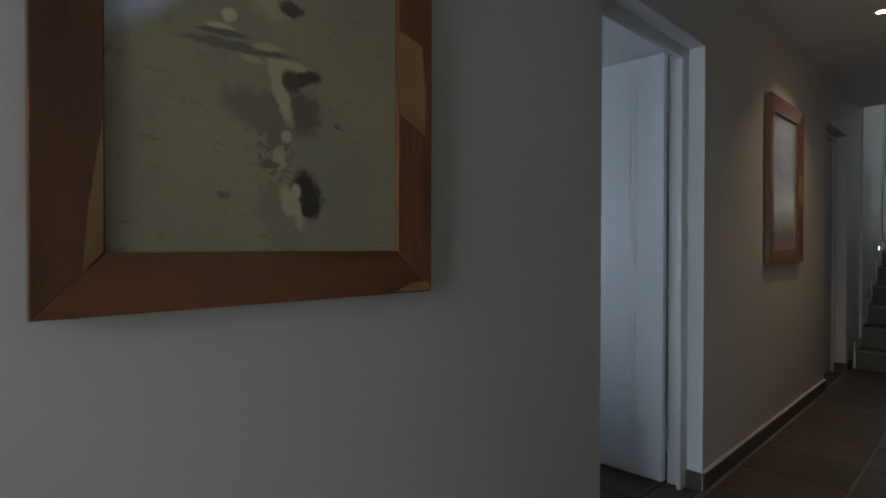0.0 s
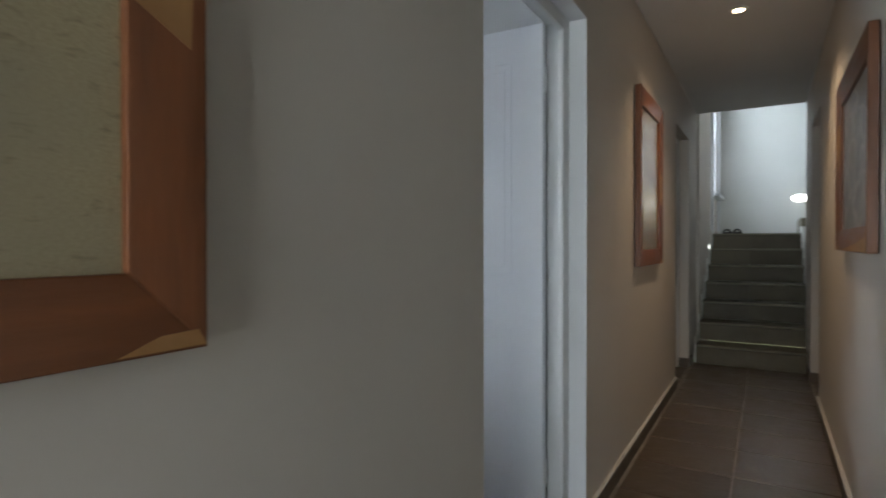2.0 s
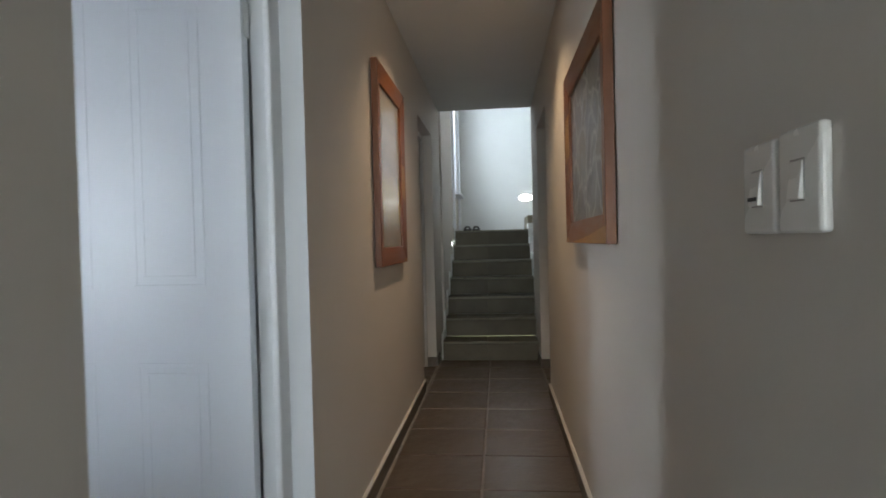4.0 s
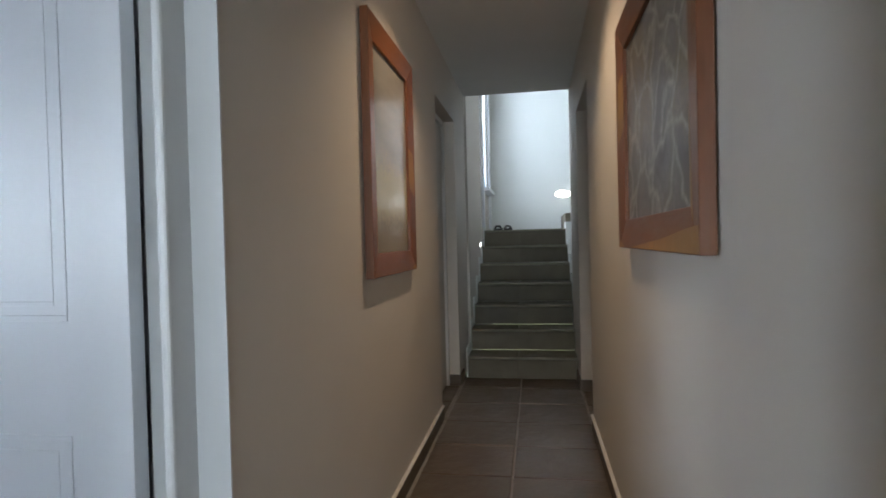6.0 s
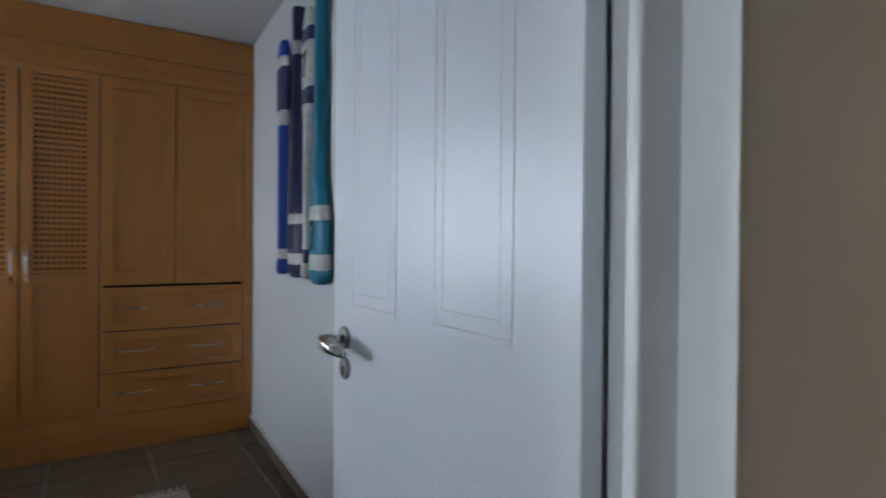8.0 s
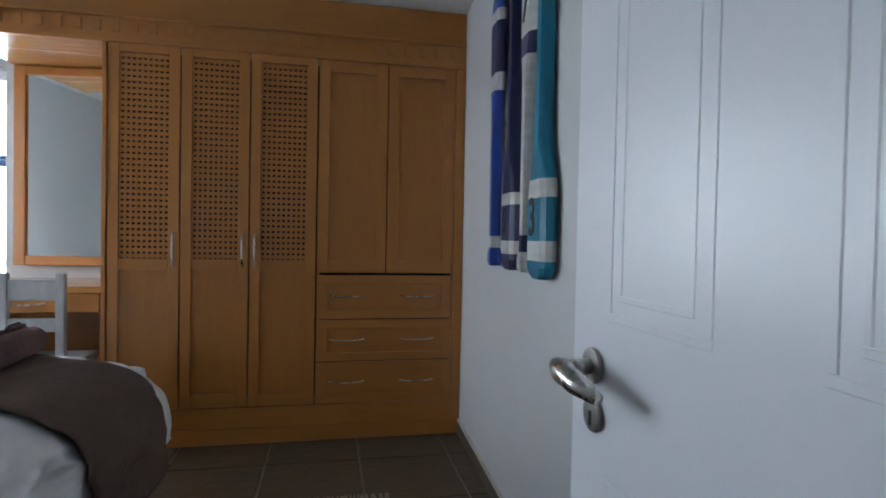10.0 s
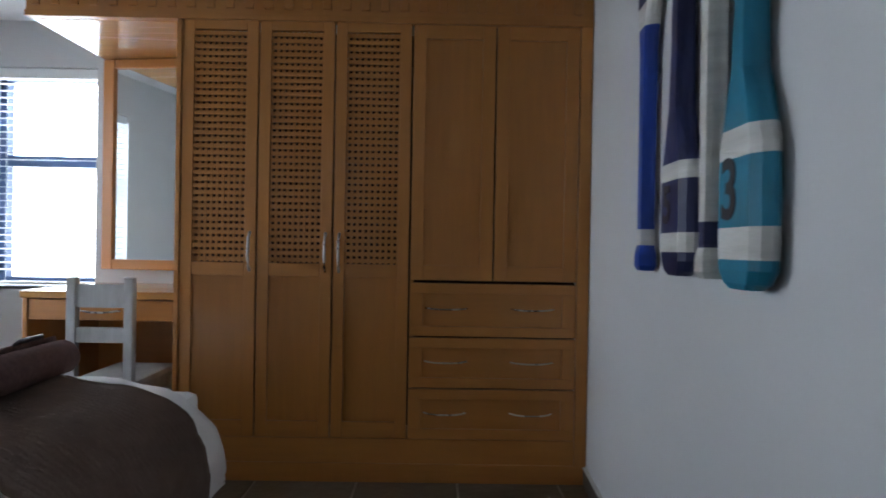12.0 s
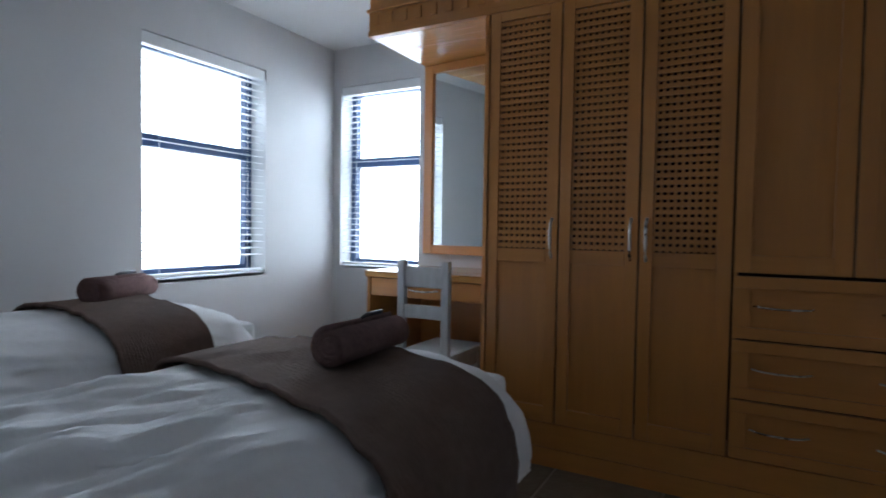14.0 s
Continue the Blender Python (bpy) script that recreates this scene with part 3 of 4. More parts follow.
switch_plate(1.262, 1.352, 1.130, 1.250, False)
switch_plate(1.361, 1.448, 1.130, 1.247, True)


def wood_picture(face, x, y0, y1, z0, z1, rail, art, label, seed):
    """A framed print on a wall whose outward way is +x (face 1) or -x (face -1)."""
    rnd = random.Random(seed)
    cy, cz, w, h = (y0 + y1) / 2, (z0 + z1) / 2, (y1 - y0) / 2, (z1 - z0) / 2
    t = empty("framed_picture", x, cy, cz, label, "picture", "corridor pictures")
    dep = .036

    def rail_mesh(name, a, b, c, d, material):
        bm = bmesh.new()
        # a, b outer corners; c, d inner corners, with the front sloping inward
        ring = []
        for (p, q), f in (((a, 0), dep), ((b, 0), dep), ((c, 1), dep - .010), ((d, 1), dep - .010)):
            ring.append((bm.verts.new((0.004 * face, p[0], p[1])), bm.verts.new((f * face, p[0] + rnd.uniform(-.002, .002), p[1] + rnd.uniform(-.002, .002)))))
        bm.faces.new([r[0] for r in ring])
        bm.faces.new([r[1] for r in ring][::-1])
        for k in range(4):
            r, s = ring[k], ring[(k + 1) % 4]
            bm.faces.new((r[0], s[0], s[1], r[1]))
        bmesh.ops.recalc_face_normals(bm, faces=bm.faces)
        soften(bm, .0025)
        return part(name, bm, material, t)

    o = [(-w, -h), (w, -h), (w, h), (-w, h)]
    i = [(-w + rail, -h + rail), (w - rail, -h + rail), (w - rail, h - rail), (-w + rail, h - rail)]
    for k, material in ((0, TEAK_H), (1, TEAK), (2, TEAK_H), (3, TEAK)):
        n = (k + 1) % 4
        rail_mesh("rail", o[k], o[n], i[n], i[k], material)
    # pale sapwood left along some edges
    f = dep + .0006

    def sap(pts):
        bm = bmesh.new()
        front = [bm.verts.new(((f - .010 * q) * face, y, z)) for y, z, q in pts]
        back = [bm.verts.new(((f - .006 - .010 * q) * face, y, z)) for y, z, q in pts]
        bm.faces.new(front)
        bm.faces.new(back[::-1])
        for k in range(len(pts)):
            n = (k + 1) % len(pts)
            bm.faces.new((front[k], back[k], back[n], front[n]))
        part("sapwood_streak", bm, SAP, t, "pale sapwood streak")

    s = -1 if face < 0 else 1
    sap([(w - .003, -h + .003, 0), (w - .014, -h + .022, .1), (w - .06, -h + .020, .2), (w - .11, -h + .003, 0)])
    sap([(-w + rail - .004, -h + rail + .004, .95), (-w + rail - .003, -h + rail + .2, .95), (-w + rail - .022, -h + rail + .07, .75), (-w + rail - .030, -h + rail - .028, .62)])
    sap([(w - rail + .004, -h + rail + .30, .95), (w - .02, -h + rail + .26, .2), (w - .016, -h + rail + .36, .2), (w - .03, -h + rail + .46, .3), (w - rail + .004, -h + rail + .48, .95)])
    if face < 0:
        sap([(-w + .003, -h + .003, 0), (-w + .004, -h + .055, 0), (-w + .10, -h + .050, .3), (-w + .30, -h + .030, .1), (w - .22, -h + .003, 0)])
    bpart("print", (min(.008 * face, .014 * face), max(.008 * face, .014 * face), -w + rail - .004, w - rail + .004, -h + rail - .004, h - rail + .004), art, t, 0)
    return t


wood_picture(1, XL, -0.213, 0.533, 1.022, 2.005, .092, beach_print(), "hardwood framed print of footprints in sand on the wall", 1)
wood_picture(1, XL, 3.190, 3.925, 1.012, 1.995, .092, misty_print(), "hardwood framed pale misty print on the wall", 2)
wood_picture(-1, XR, 2.310, 3.255, 1.108, 1.850, .092, waterfall_print(), "hardwood framed print of grey rocks on the wall", 3)

# ---- bedroom door ----
door = empty("door_1", 0, 0, 0, "open white moulded panel door with steel lever handle", "door", kind="structure")
LX0, LX1, LY0, LY1 = -2.027, -1.2040, 2.205, 2.245
bm = bmesh.new()
bx(bm, LX0, LX1, LY0, LY1, 0.012, 2.02)
soften(bm, .002)
leaf = part("door_leaf", bm, GLOSS, door)


def moulding(xa, xb, za, zb):
    for inset, w2, d in ((0, .012, .0011), (.030, .009, .0009)):
        bm = bmesh.new()
        a, b, c, e = xa + inset, xb - inset, za + inset, zb - inset
        for q in ((a, b, LY0 - d, LY0 + .001, c, c + w2), (a, b, LY0 - d, LY0 + .001, e - w2, e), (a, a + w2, LY0 - d, LY0 + .001, c + w2, e - w2),
                  (b - w2, b, LY0 - d, LY0 + .001, c + w2, e - w2)):
            bx(bm, *q)
        soften(bm, .001, 1)
        part("panel_moulding", bm, GLOSS, leaf)


for xa, xb in ((-1.919, -1.697), (-1.564, -1.337)):
    moulding(xa, xb, 1.008, 1.88)
    moulding(xa, xb, 0.18, 0.785)
# rose, lever and key plate
HX, HZ = -1.951, 0.936
bm = bmesh.new()
cyl(bm, (HX, LY0 - .010, HZ), (HX, LY0, HZ), .027, seg=28)
soften(bm, .003)
part("handle_rose", bm, DARKSTEEL, leaf)
tube("lever", [(HX, LY0 - .008, HZ), (HX, LY0 - .038, HZ - .002), (HX - .008, LY0 - .055, HZ - .004), (HX + .02, LY0 - .060, HZ - .004), (HX + .06, LY0 - .058, HZ - .010),
               (HX + .105, LY0 - .050, HZ - .018)], [.012, .013, .016, .018, .016, .009], STEEL, leaf, "curved steel lever", 14)
bm = bmesh.new()
cyl(bm, (HX + .004, LY0 - .009, HZ - .071), (HX + .004, LY0, HZ - .071), .026, seg=28)
soften(bm, .003)
part("key_rose", bm, DARKSTEEL, leaf)
bpart("keyhole", (HX + .001, HX + .007, LY0 - .0105, LY0 - .0085, HZ - .087, HZ - .066), BLACK, leaf, 0)
# frame with rebate on three sides
for b in ((-1.198, -1.138, D1 - .034, D1, 0, DH - .002), (-1.198, -1.138, D0, D0 + .034, 0, DH - .002), (-1.198, -1.138, D0 + .034, D1 - .034, DH - .012, DH - .002)):
    bpart("door_frame", b, GLOSS_OLD, door, 0.003)
for b in ((-1.138, -1.117, D1 - .080, D1, 0, DH - .002), (-1.138, -1.117, D0, D0 + .080, 0, DH - .002), (-1.138, -1.117, D0 + .080, D1 - .080, DH - .060, DH - .002)):
    bpart("door_stop", b, GLOSS_OLD, door, 0.006)
for z in (0.22, 1.80):
    bm = bmesh.new()
    cyl(bm, (-1.2010, 2.240, z - .05), (-1.2010, 2.240, z + .05), .0045)
    bx(bm, -1.2034, -1.1990, 2.214, 2.238, z - .05, z + .05)
    part("hinge", bm, GLOSS_OLD, door)

# ---- wardrobe wall ----
XF = -4.27
T = .020


def shaker_door(parent, name, y0, y1, z0, z1, stile, panels, lattice=None):
    """Frame-and-panel front whose face is at XF."""
    d = bpart(name, (XF - T, XF, y0, y0 + stile, z0, z1), BEECH, parent, .002)
    bpart("stile", (XF - T, XF, y1 - stile, y1, z0, z1), BEECH, d, .002)
    for a, b in panels["rails"]:
        bpart("rail", (XF - T, XF, y0 + stile, y1 - stile, a, b), BEECH_H, d, .002)
    for a, b in panels["flat"]:
        bpart("panel", (XF - T, XF - .013, y0 + stile, y1 - stile, a, b), BEECH, d, 0)
    if lattice:
        a, b = lattice
        n = 35
        step = (b - a) / n
        bm = bmesh.new()
        bx(bm, XF - .011, XF - .005, y0 + stile, y1 - stile, -step * .30, step * .30)
        slat = mesh_of("lattice_slat", bm, BEECH_H)
        for k in range(n):
            ob = new("lattice_slat", slat)
            ob.parent = d
            ob.location = (0, 0, a + (k + .5) * step)
        m = 9
        sy = (y1 - y0 - 2 * stile) / m
        for k in range(m + 1):
            y = y0 + stile + k * sy
            ya, yb = max(y0 + stile, y - sy * .24), min(y1 - stile, y + sy * .24)
            bpart("lattice_bar", (XF - .019, XF - .0135, ya, yb, a, b), BEECH, d, 0)
    return d


def bow_handle(parent, y, z, length, upright):
    pts = []
    for k in range(9):
        s = k / 8 - .5
        o = XF + .026 * (1 - (2 * s) ** 4) + .001
        pts.append((o, y, z + s * length) if upright else (o, y + s * length, z - .004 * (1 - (2 * s) ** 2)))
    tube("handle", pts, .006 if upright else .0036, STEEL, parent, "bowed brushed steel handle")


ZB, ZT = .20, 2.082
body_lab = "tall beech wardrobe unit with woven lattice doors and panelled lower halves"
ward = empty("wardrobe", 0, 0, 0, body_lab, "wardrobe")
bpart("side_panel", (-4.868, XF + .004, .683, .705, 0, 2.10), BEECH, ward)
bpart("back_panel", (-4.868, -4.86, .705, 1.742, .1, 2.10), SHADE_IN, ward, 0)
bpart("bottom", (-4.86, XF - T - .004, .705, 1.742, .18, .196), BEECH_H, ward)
# added near-black board, gives the dark seen through the lattice holes
bpart("shade_board", (XF - .20, XF - .19, .706, 1.740, .2, 2.09), SHADE_IN, ward, 0)
for y0, y1, hy in ((.709, 1.048, 1.030 - .05), (1.055, 1.390, 1.338), (1.397, 1.738, 1.400)):
    d = shaker_door(ward, "door", y0, y1, ZB, ZT, .052, {"rails": ((ZB, .272), (.925, .985), (2.030, ZT)), "flat": ((.272, .925),)}, (.985, 2.030))
    bow_handle(d, {1.030 - .05: 1.022, 1.338: 1.362, 1.400: 1.424}[hy], 1.035, .175, True)
draw = empty("drawer_cupboard", 0, 0, 0, "beech cupboard with two panelled doors above three drawers", "cupboard")
bpart("back_panel", (-4.868, -4.86, 1.744, 2.548, .1, 2.10), SHADE_IN, draw, 0)
bpart("side_panel", (-4.86, XF - .024, 1.744, 1.760, .2, 2.10), BEECH, draw)
bpart("filler", (-4.30, XF + .004, 2.502, 2.556, 0.085, 2.10), BEECH, draw)
# added near-black board close behind the fronts, darkens their gaps like shade
bpart("inside_shadow_board", (XF - .06, XF - .05, 1.76, 2.502, .2, 2.10), SHADE_IN, draw, 0)
for y0, y1 in ((1.747, 2.117), (2.124, 2.497)):
    shaker_door(draw, "door", y0, y1, .918, 2.070, .058, {"rails": ((.918, .985), (2.008, 2.070)), "flat": ((.985, 2.008),)})
for z0, z1 in ((.665, .905), (.432, .658), (.200, .425)):
    d = bpart("drawer", (XF - T, XF, 1.746, 2.498, z0, z0 + .045), BEECH_H, draw, .002)
    bpart("rail", (XF - T, XF, 1.746, 2.498, z1 - .045, z1), BEECH_H, d, .002)
    for y0, y1 in ((1.746, 1.806), (2.438, 2.498)):
        bpart("stile", (XF - T, XF, y0, y1, z0 + .045, z1 - .045), BEECH, d, .002)
    bpart("panel", (XF - T, XF - .012, 1.806, 2.438, z0 + .045, z1 - .045), BEECH_H, d, 0)
    for y in (1.912, 2.300):
        bow_handle(d, y, (z0 + z1) / 2 + .008, .19, False)
plinth = empty("wardrobe_plinth", 0, 0, 0, "beech plinth boards under the wardrobes", "plinth")
bpart("base_rail", (-4.33, XF - .004, .706, 2.502, .085, .196), BEECH_H, plinth)
bpart("kickboard", (-4.34, XF + .002, .706, 2.555, .0, .085), BEECH_H, plinth)

# cornice over all units and over the desk
cor = empty("cornice", 0, 0, 0, "beech cornice box with a row of dentil blocks", "cornice")
YL = .008
bpart("frieze", (XF - .03, XF, YL, 2.556, 2.20, 2.388), BEECH_H, cor, .002)
bpart("ledge", (XF - .03, XF + .018, YL - .01, 2.556, 2.196, 2.212), BEECH_H, cor, .004)
bpart("dentil_band", (XF - .03, XF + .004, YL, 2.556, 2.10, 2.196), BEECH_H, cor, .002)
bpart("underside", (-4.868, XF - .03, YL, .683, 2.072, 2.10), BEECH_L, cor, .002)
bpart("bottom_edge", (XF - .03, XF + .010, YL - .004, 2.556, 2.072, 2.10), BEECH_H, cor, .003)
bpart("side_board", (-4.868, XF - .03, YL, YL + .02, 2.10, 2.388), BEECH_H, cor, .002)
dm = None
for k in range(29):
    y = YL + .045 + k * .0868
    if dm is None:
        bm = bmesh.new()
        bx(bm, XF + .004, XF + .014, -.019, .019, 2.122, 2.180)
        soften(bm, .003)
        dm = mesh_of("dentil", bm, BEECH_H)
    ob = new("dentil", dm)
    ob.parent = cor
    ob.location = (0, y, 0)

# desk, mirror
desk = empty("dressing_table", 0, 0, 0, "built-in beech dressing table with a drawer", "desk")
bpart("top", (-4.868, -4.30, -.03, .682, .805, .838), BEECH_L, desk, .004)
bpart("side_panel", (-4.868, -4.31, -.022, .0, 0, .805), BEECH, desk)
bpart("side_panel", (-4.868, -4.36, .662, .682, 0, .805), BEECH, desk)
dr = bpart("drawer_front", (-4.335, -4.315, .003, .660, .705, .800), BEECH_H, desk)
pts = [(-4.315 + .022 * (1 - (2 * (k / 8 - .5)) ** 4), .33 + (k / 8 - .5) * .19, .752 - .008 * (1 - (2 * (k / 8 - .5)) ** 2)) for k in range(9)]
tube("handle", pts, .0045, STEEL, dr, "bowed brushed steel handle")
bpart("apron_back", (-4.868, -4.85, .0, .662, .3, .805), BEECH_H, desk)
mir = empty("wall_mirror", -4.824, .345, 1.49, "tall mirror in a beech frame above the dressing table", "mirror")
mir.rotation_euler = (0, 0, radians(-7))
my0, my1, mz0, mz1 = -.333, .331, -.575, .578
for b in ((0, .028, my0, my0 + .065, mz0, mz1), (0, .028, my1 - .065, my1, mz0, mz1)):
    bpart("frame_stile", b, BEECH, mir, .005)
for b in ((0, .028, my0 + .065, my1 - .065, mz0, mz0 + .055), (0, .028, my0 + .065, my1 - .065, mz1 - .05, mz1)):
    bpart("frame_rail", b, BEECH_H, mir, .005)
bpart("glass", (.004, .012, my0 + .06, my1 - .06, mz0 + .05, mz1 - .045), MIRROR, mir, 0, "silvered mirror glass")

# ---- chair at the desk ----
CX, CY = -4.15, .285
ch = empty("desk_chair", CX, CY, 0, "whitewashed wooden chair with two back slats at the desk", "chair")
for y in (.028, .272):
    bm = bmesh.new()
    bx(bm, -.016, .018, y - .020, y + .020, 0, .915)
    soften(bm, .005)
    part("back_leg", bm, CHAIRW, ch)
for y in (.030, .270):
    bpart("front_leg", (-.37, -.335, y - .018, y + .018, 0, .43), CHAIRW, ch, .004)
for z0, z1 in ((.785, .885), (.635, .700)):
    bpart("back_slat", (-.010, .012, .048, .252, z0, z1), CHAIRW, ch, .004)
bpart("seat", (-.39, -.012, .004, .296, .44, .468), CHAIRW, ch, .006)
bpart("apron", (-.008, .010, .048, .252, .35, .44), CHAIRW, ch, .003)
for y in (.030, .270):
    bpart("side_rail", (-.335, -.016, y - .010, y + .010, .37, .44), CHAIRW, ch, .003)

# ---- beds ----


def bed(x_foot, x_head, y0, y1, top, seed):
    """A single bed with its mattress base and a loose white duvet that hangs over the sides."""
    t = empty("bed", 0, 0, 0, "made single bed with a rumpled white duvet", "bed", "beds")
    bpart("base", (x_foot + .12, x_head, y0 + .12, y1 - .12, .16, .40), BLACK, t, .01, "dark bed base")
    bpart("mattress", (x_foot + .10, x_head, y0 + .10, y1 - .10, .40, top - .06), DUVET, t, .03)
    for x in (x_foot + .22, x_head - .15):
        for y in (y0 + .2, y1 - .2):
            bm = bmesh.new()
            cyl(bm, (x, y, 0), (x, y, .16), .03)
            part("leg", bm, BLACK, t)
    bm = bmesh.new()
    nx, ny = 200, 140
    grid = []
    for i in range(nx + 1):
        row = []
        for j in range(ny + 1):
            row.append(bm.verts.new(duvet_point(i / nx, j / ny, x_foot, x_head, y0, y1, top, seed)))
        grid.append(row)
    for i in range(nx):
        for j in range(ny):
            bm.faces.new((grid[i][j], grid[i + 1][j], grid[i + 1][j + 1], grid[i][j + 1]))
    part("duvet", bm, DUVET, t, "white cotton duvet, softly creased", smooth=True)
    return t


def drape(s, half, r, drop):
    """Across a bed from its middle: s metres of cloth give (offset, height below the top)."""
    a = abs(s)
    sg = 1 if s >= 0 else -1
    flat = half - r
    if a <= flat:
        return s, -0.018 * (a / flat) ** 2
    arc = r * math.pi / 2
    if a <= flat + arc:
        q = (a - flat) / r
        return sg * (flat + r * math.sin(q)), -0.018 - r * (1 - math.cos(q))
    d = a - flat - arc
    return sg * (half + .10 * d), -0.018 - r - d


def duvet_point(u, v, x_foot, x_head, y0, y1, top, seed, lift=0.0, drop=.09, xa=None, xb=None, wr=1.0):
    half = (y1 - y0) / 2
    r = .24
    arc = r * math.pi / 2
    total = half - r + arc + drop
    s = (2 * v - 1) * total
    oy, oz = drape(s, half, r, drop)
    # foot end curves down as well
    xr = .27
    if xa is None:
        length = (x_head - x_foot) - xr + xr * math.pi / 2 + .03
        q = u * length
        flat = (x_head - x_foot) - xr
        if q <= flat:
            x, fz = x_head - q, 0
        elif q <= flat + xr * math.pi / 2:
            k = (q - flat) / xr
            x, fz = x_foot + xr - xr * math.sin(k), -xr * (1 - math.cos(k))
        else:
            x, fz = x_foot - .02, -xr - (q - flat - xr * math.pi / 2)
    else:
        x = xa + u * (xb - xa)
        k = max(0.0, min(1.0, (x_foot + xr - x) / xr))
        fz = -xr * (1 - math.sqrt(max(0, 1 - k * k)))
    side = max(0.0, min(1.0, (abs(s) - half + r + .05) / .25))
    w = noise.noise((x * 2.2 + seed, s * 6 + x * 3.0, seed * 3.1)) * .024 + noise.noise((x * 5 + s * 4, s * 13 + seed, 1.7)) * .009
    w += .013 * math.sin(s * 38 + x * 9 + 3 * noise.noise((x * 2, s * 2, seed))) * (0.35 + .65 * max(0, noise.noise((x * 1.5, s * 2, seed + 5)) + .3))
    c1 = 1 - abs(noise.noise((x * 1.3 + s * 1.1 + seed, s * 6.5 - x * 1.6, seed)))
    c2 = 1 - abs(noise.noise((x * 2.1 - s * .9, s * 10 + x * 2.2, seed + 7)))
    w += .022 * max(0, c1 - .72) / .28 + .012 * max(0, c2 - .75) / .25
    c3 = 1 - abs(noise.noise((x * 1.1 + s * .5 + seed, s * 19 + x * 4.5, seed + 11)))
    w += .010 * max(0, c3 - .70) / .30
    q = max(0.0, min(1.0, (x + 2.85) / .25))
    w *= wr * (.25 + .75 * q * q * (3 - 2 * q))
    z = top + oz + fz + (1 - side) * w + lift + .010 * math.exp(-((x - x_foot - .6) / .5) ** 2)
    if xa is None and oz + fz < -.31:
        z = top - .31 - .10 * (1 - math.exp((oz + fz + .31) * 4)) + lift
    y = (y0 + y1) / 2 + oy + side * w * (1 if s > 0 else -1) * 1.4 + lift * side * (1 if s > 0 else -1)
    if xa is None:
        # the foot corners are rounded off
        corner = side * min(1.0, -fz / xr)
        x += .13 * corner
        y -= .09 * corner * (1 if s > 0 else -1)
    return Vector((x - (lift if xa is not None else 0), y, z))


def bed_throw(x_foot, x_head, y0, y1, top, seed, xa, xb, skew, skew_b=0.0):
    """A ribbed throw laid across the foot of a bed; xa towards the head."""
    bm = bmesh.new()
    nx, ny = 90, 80
    grid = [[bm.verts.new(duvet_point(i / nx, j / ny, x_foot, x_head, y0, y1, top, seed, .020 + .0009 * math.sin(i * 2.1), .14, xa + skew * j / ny, xb + skew_b * j / ny))
             for j in range(ny + 1)] for i in range(nx + 1)]
    for i in range(nx):
        for j in range(ny):
            bm.faces.new((grid[i][j], grid[i + 1][j], grid[i + 1][j + 1], grid[i][j + 1]))
    ob = solid("bed_throw", bm, THROW, "taupe ribbed cotton throw across the bed foot", "throw", group="bed throws", smooth=True)
    so = ob.modifiers.new("thick", "SOLIDIFY")
    so.thickness, so.offset = .012, 0
    for u, xe in ((0, xa), (1, xb)):
        pts = [duvet_point(u, j / 60, x_foot, x_head, y0, y1, top, seed, .020, .14, xa + skew * j / 60, xb + skew_b * j / 60) for j in range(61)]
        tube("hem", pts, .009, THROW, ob, "thick rolled hem", 8)
    return ob


def rolled_towel(a, b, r):
    """A towel rolled up and tied with a dark ribbon, its axis from a to b."""
    a, b = Vector(a), Vector(b)
    t = empty("rolled_towel", *((a + b) / 2), "rolled mauve-brown bath towel with a dark ribbon on top", "towel", "rolled towels")
    d = (b - a)
    t.rotation_mode = "QUATERNION"
    t.rotation_quaternion = d.to_track_quat("X", "Z")
    L = d.length / 2
    bm = bmesh.new()
    turns, n = 3.2, 110
    rows = []
    for k in range(n + 1):
        q = k / n
        ang = q * turns * 2 * math.pi
        rad = .012 + (r - .012) * q
        sag = 1 - .10 * (math.sin(ang) < -.3)
        rows.append([bm.verts.new((s * L * (1 - .02 * (1 - q)), rad * math.cos(ang), rad * math.sin(ang) * sag)) for s in (-1, -.5, 0, .5, 1)])
    for p, q in zip(rows, rows[1:]):
        for k in range(4):
            bm.faces.new((p[k], p[k + 1], q[k + 1], q[k]))
    ob = part("roll", bm, TOWEL, t, smooth=True)
    so = ob.modifiers.new("thick", "SOLIDIFY")
    so.thickness, so.offset = r * .26, -1
    tube("ribbon", [(-L * .25, -.012, r + .004), (0, 0, r + .007), (L * .55, .008, r + .006), (L * .62, .012, r + .003)], [.004, .007, .007, .003], RIBBON, t, "dark ribbon end")
    return t


B1 = (-3.64, -1.30, .14, 1.225, .662)
B2 = (-3.66, -1.30, -0.93, .06, .72)
bed(*B1, 4.0)
bed(*B2, 9.0)
bed_throw(*B1, 4.0, -2.99, -3.26, .36)
bed_throw(*B2, 9.0, -3.03, -3.42, .16, .22)
rolled_towel((-2.99, .84, .748), (-3.36, .80, .738), .062)
rolled_towel((-3.09, -.45, .800), (-3.42, -.58, .795), .057)

# ---- dark mat at the foot of the bed ----
mat_ob = empty("floor_mat", 0, 0, 0, "small black woven floor mat with ragged edge", "mat")
bm = bmesh.new()
bx(bm, -4.22, -3.78, .42, .90, .0005, .009)
soften(bm, .003)
part("weave", bm, BLACK, mat_ob)
bm = bmesh.new()
rnd = random.Random(4)
